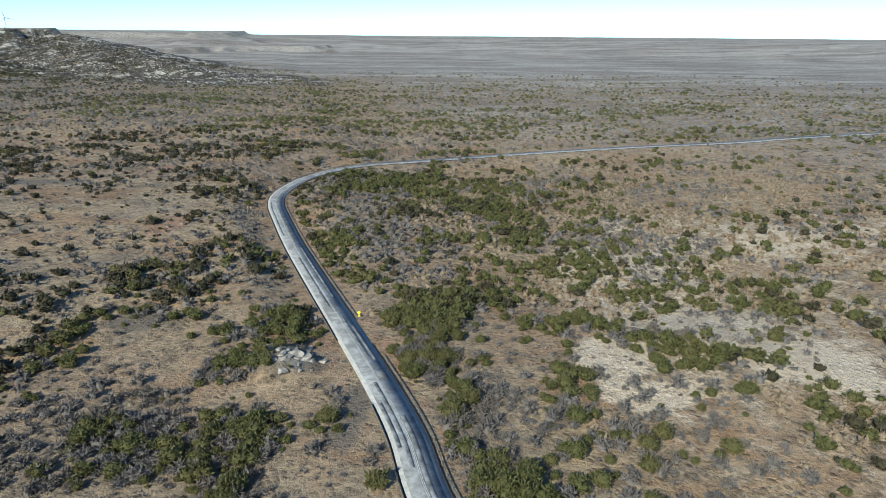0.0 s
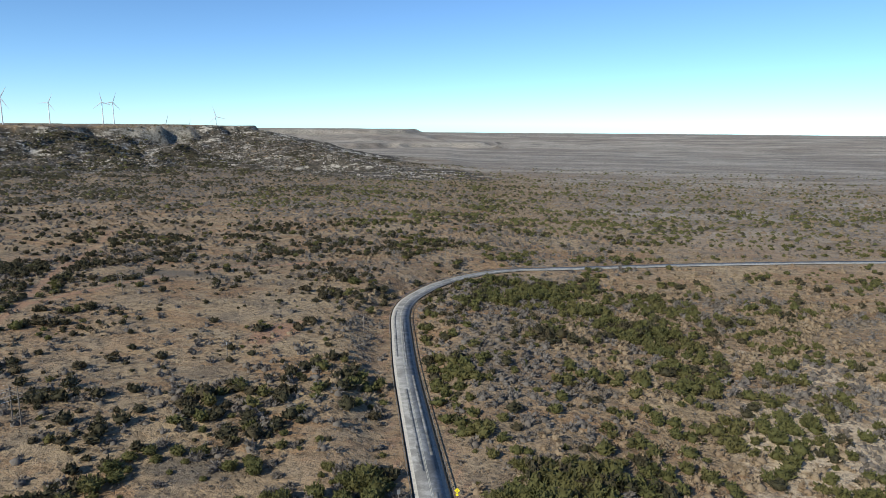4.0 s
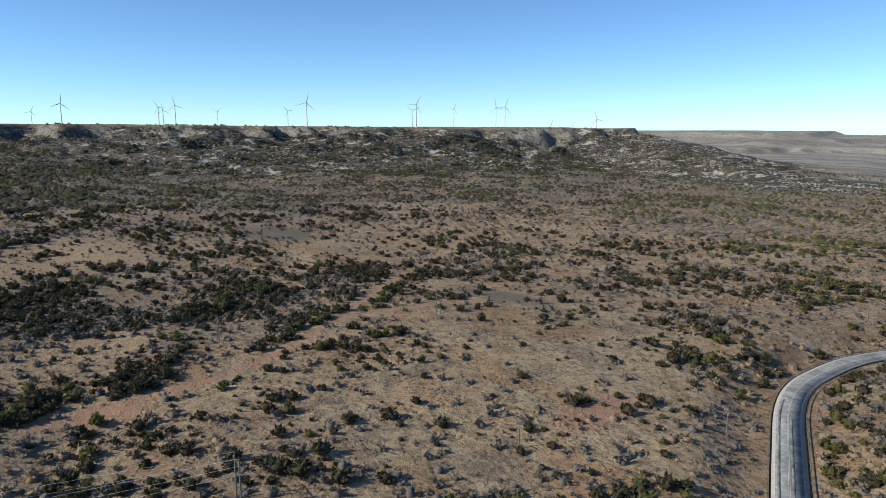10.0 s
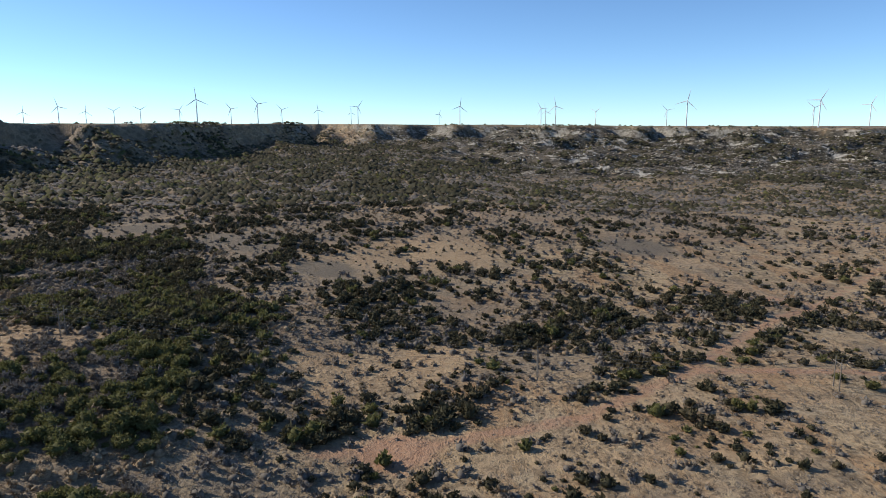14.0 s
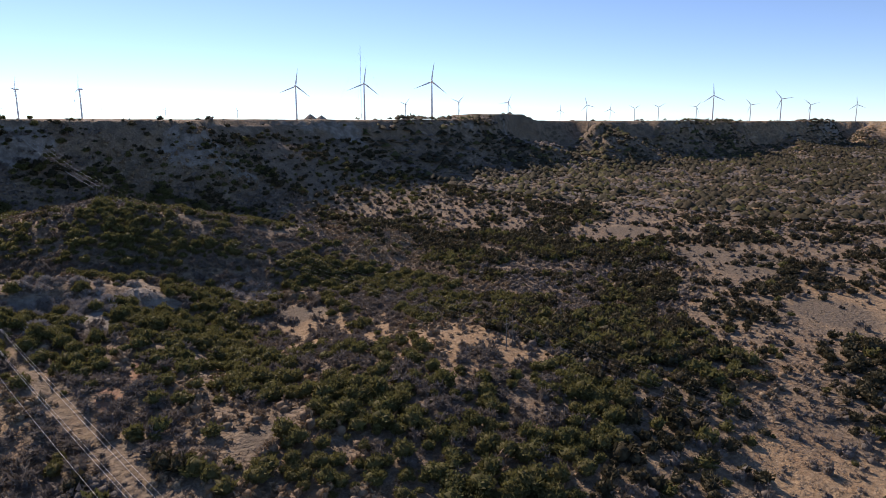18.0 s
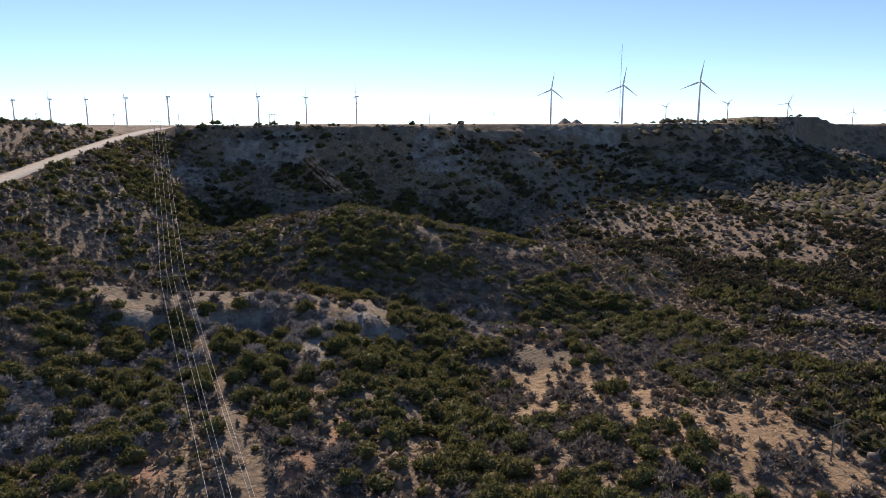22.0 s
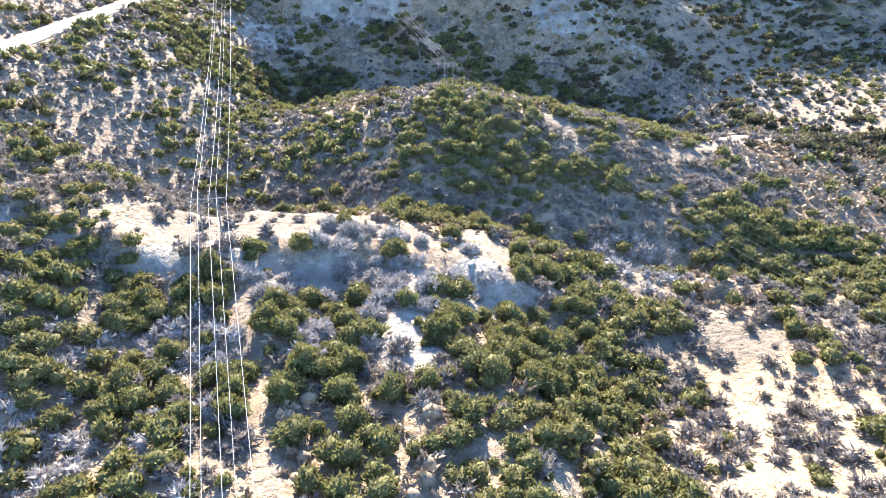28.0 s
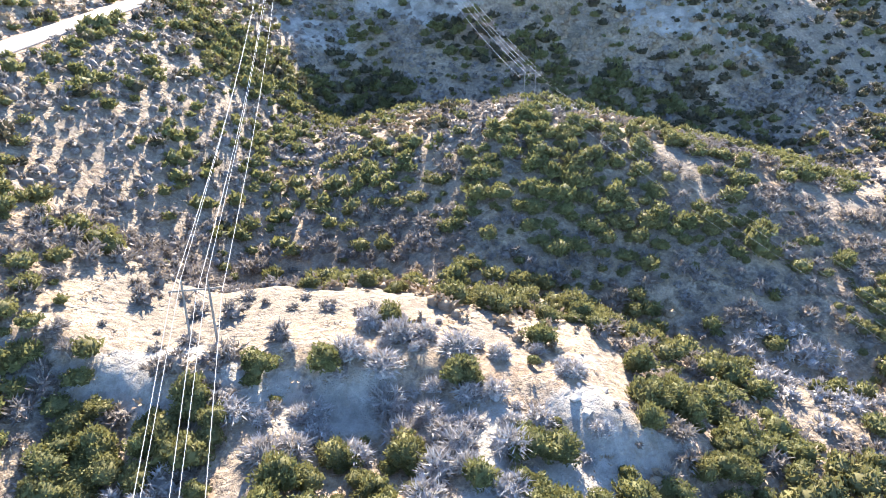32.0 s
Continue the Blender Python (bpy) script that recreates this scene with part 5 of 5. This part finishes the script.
def stuff(name, templates, m, material, label, seed, smooth=True):
    V, F, M = spread(templates, X[m], Y[m], Z_[m], S[m], seed)
    me = mesh_from(name, V, F, smooth, M)
    me.materials.append(material)
    return tagged(part(name, me, material), label, "scrub", kind="stuff")


rest = ~single
def dark_kind(x, y, seed):
    """Where the darkened copy takes the place of juniper: most of the flat to the west."""
    share = 0.22 + 0.62 * step(-x, 45, 95) * step(y, 80, 130) + 0.5 * step(-x, 330, 450)
    share = share * (1 - 0.6 * step(y + 0.25 * x, 460, 600) * step(x, -560, -380))
    return np.random.RandomState(seed).rand(len(x)) < np.clip(share + 0.3 * fbm(x, y, 60, 2, 91), 0.08, 0.92)


black = dark_kind(X, Y, 71)
dry = fbm(X, Y, 30, 2, 81) > np.where(X > 10, -0.22, 0.42)
stuff("juniper_scrub", HILL_GREEN, rest & hill & (K == 0), JUNIPER, "olive-green junipers crowding the slope below the ridge", 40)
stuff("juniper_scrub", HILL_GREEN, rest & roadside & (K == 0), JUNIPER, "olive-green junipers on both sides of the road", 46)
stuff("blackbrush_scrub", MID_GREEN, rest & ~hill & ~roadside & (K == 0) & black & inner, DARK_SCRUB, "dark evergreen thickets on the flat", 48)
stuff("blackbrush_scrub", WIDE_GREEN, rest & ~hill & ~roadside & (K == 0) & black & ~inner, DARK_SCRUB, "dark evergreen scrub beyond the flat", 49)
stuff("juniper_scrub", MID_GREEN, rest & inner & ~hill & ~roadside & (K == 0) & ~black, JUNIPER, "scattered olive-green juniper bushes across the valley", 41)
stuff("juniper_scrub", WIDE_GREEN, rest & ~inner & ~hill & (K == 0) & ~black, JUNIPER, "olive-green juniper bushes beyond the road bend", 42)
pale_twigs = patches(X, Y, SILVER_BRUSH + GREY_BRUSH[:1]) > 0.25
stuff("bare_brush", HILL_GREY, rest & hill & (K == 1) & ~dry & pale_twigs, SILVER, "silver-grey leafless brush on the slope below the ridge", 45)
stuff("bare_brush", HILL_GREY, rest & hill & (K == 1) & ~dry & ~pale_twigs, TWIGS, "grey-brown leafless brush crowding the slopes", 50)
stuff("bare_brush", HILL_GREY, rest & roadside & (K == 1), TWIGS, "thick grey-brown leafless brush beside the road", 47)
stuff("bare_brush", MID_GREY, rest & ~hill & ~roadside & (K == 1) & ~dry, TWIGS, "grey leafless brush across the valley", 43)
stuff("dry_brush", MID_GREY, rest & ~roadside & (K == 1) & dry, STRAW, "tawny dry brush and tall grass clumps", 44)
# small plants between the bushes
X, Y, Z_, S, K = sow(-420, 150, -130, 420, 2.6, 51, lambda x, y: ~near_zone(x, y), 1.1)
m = np.random.RandomState(5).rand(len(X)) < np.where(hill_zone(X, Y), 0.85, 0.22)
X, Y, Z_, S, K = X[m], Y[m], Z_[m], S[m], K[m]
stuff("low_scrub", LOW, K >= 0, STRAW, "low tawny tufts between the bushes", 52)
brush_rng = np.random.RandomState(6)
X, Y = (a.ravel() for a in np.meshgrid(np.arange(-340, 130, 2.5), np.arange(95, 440, 2.5), indexing="ij"))
X, Y = X + brush_rng.uniform(0, 2.5, X.size), Y + brush_rng.uniform(0, 2.5, X.size)
shares = thickness(X, Y)
m = (brush_rng.rand(len(X)) < 0.15 + 0.50 * shares[1]) & (shares[1] > 0.015) & ~hill_zone(X, Y)
X, Y = X[m], Y[m]
Z_, S, K = lie(X, Y) - 0.1, brush_rng.uniform(0.5, 1.35, len(X)), np.ones(len(X), int)
stuff("low_brush", LOW, K >= 0, TWIGS, "low grey leafless brush dotting the grass", 54)
# the far scrub
X, Y, Z_, S, K = sow(-1800, 900, -330, 1800, 5.7, 61, lambda x, y: mid_zone(x, y) | (outside(x, y, RIM) < -70) | (y < -0.9 * x - 500) & (x > -300), 2.45)
S = S * np.where(X < -550, 1.35, 1.1)
black = dark_kind(X, Y, 72)
stuff("far_blackbrush_scrub", FAR_GREEN, (K == 0) & black, DARK_SCRUB, "distant dark evergreen scrub below the mesa", 64, False)
stuff("far_juniper_scrub", FAR_GREEN, (K == 0) & ~black, JUNIPER, "distant dark juniper scrub below the mesa", 62, False)
tawny = np.random.RandomState(73).rand(len(X)) < 0.2 + 0.55 * step(X + 0.25 * Y, -150, 150)
stuff("far_bare_brush", FAR_GREY, (K == 1) & ~tawny, TWIGS, "distant grey brush below the mesa", 63, False)
stuff("far_dry_brush", FAR_GREY, (K == 1) & tawny, STRAW, "distant tawny dry brush out on the plain", 65, False)

# rockfall and ledges on the long slope
def rock_lump(rng):
    """A broken block of few faces."""
    n = 6
    foot = [[rng.uniform(0.75, 1.2) * math.cos(k * 2 * math.pi / n), rng.uniform(0.75, 1.2) * math.sin(k * 2 * math.pi / n), -0.3] for k in range(n)]
    head = [[0.8 * v[0] * rng.uniform(0.7, 1.1), 0.8 * v[1] * rng.uniform(0.7, 1.1), rng.uniform(0.45, 0.8)] for v in foot]
    F = [(k, (k + 1) % n, n + k) for k in range(n)] + [((k + 1) % n, n + (k + 1) % n, n + k) for k in range(n)] + [(n, n + k, n + k + 1) for k in range(1, n - 1)]
    return np.array(foot + head), np.array(F), np.zeros(len(F), int)


fall_rng = np.random.RandomState(14)
LUMPS = [rock_lump(fall_rng) for k in range(7)]
X, Y = fall_rng.uniform(-1900, -250, 170000), fall_rng.uniform(120, 1950, 170000)
d = rim_distance(X, Y)
ledge = np.exp(-((d - 300 - 40 * value(X, Y, 150, 84)) / 30) ** 2) + 0.7 * np.exp(-((d - 130 - 50 * value(X, Y, 170, 85)) / 30) ** 2)
odds = (0.05 + 0.75 * ledge * step(value(X, Y, 60, 86), -0.2, 0.5)) * step(d, 520, 400) * step(d, 5, 30) * step(np.hypot(X + 100, Y - 100), 850, 1150)
odds = np.maximum(odds, 0.42 * step(along(X, Y, TOE)[0], 190, 80) * step(value(X, Y, 45, 87), -0.2, 0.4))
m = fall_rng.rand(len(X)) < 0.75 * odds
X, Y = X[m], Y[m]
Z_, S = lie(X, Y) - 0.2, fall_rng.uniform(0.6, 2.0, len(X)) * (0.7 + 0.9 * fall_rng.rand(len(X)) ** 3)
K = np.ones(len(X), int)
stuff("rockfall", LUMPS, K > 0, PALE_ROCK, "pale limestone ledges and fallen blocks below the mesa", 66, False)
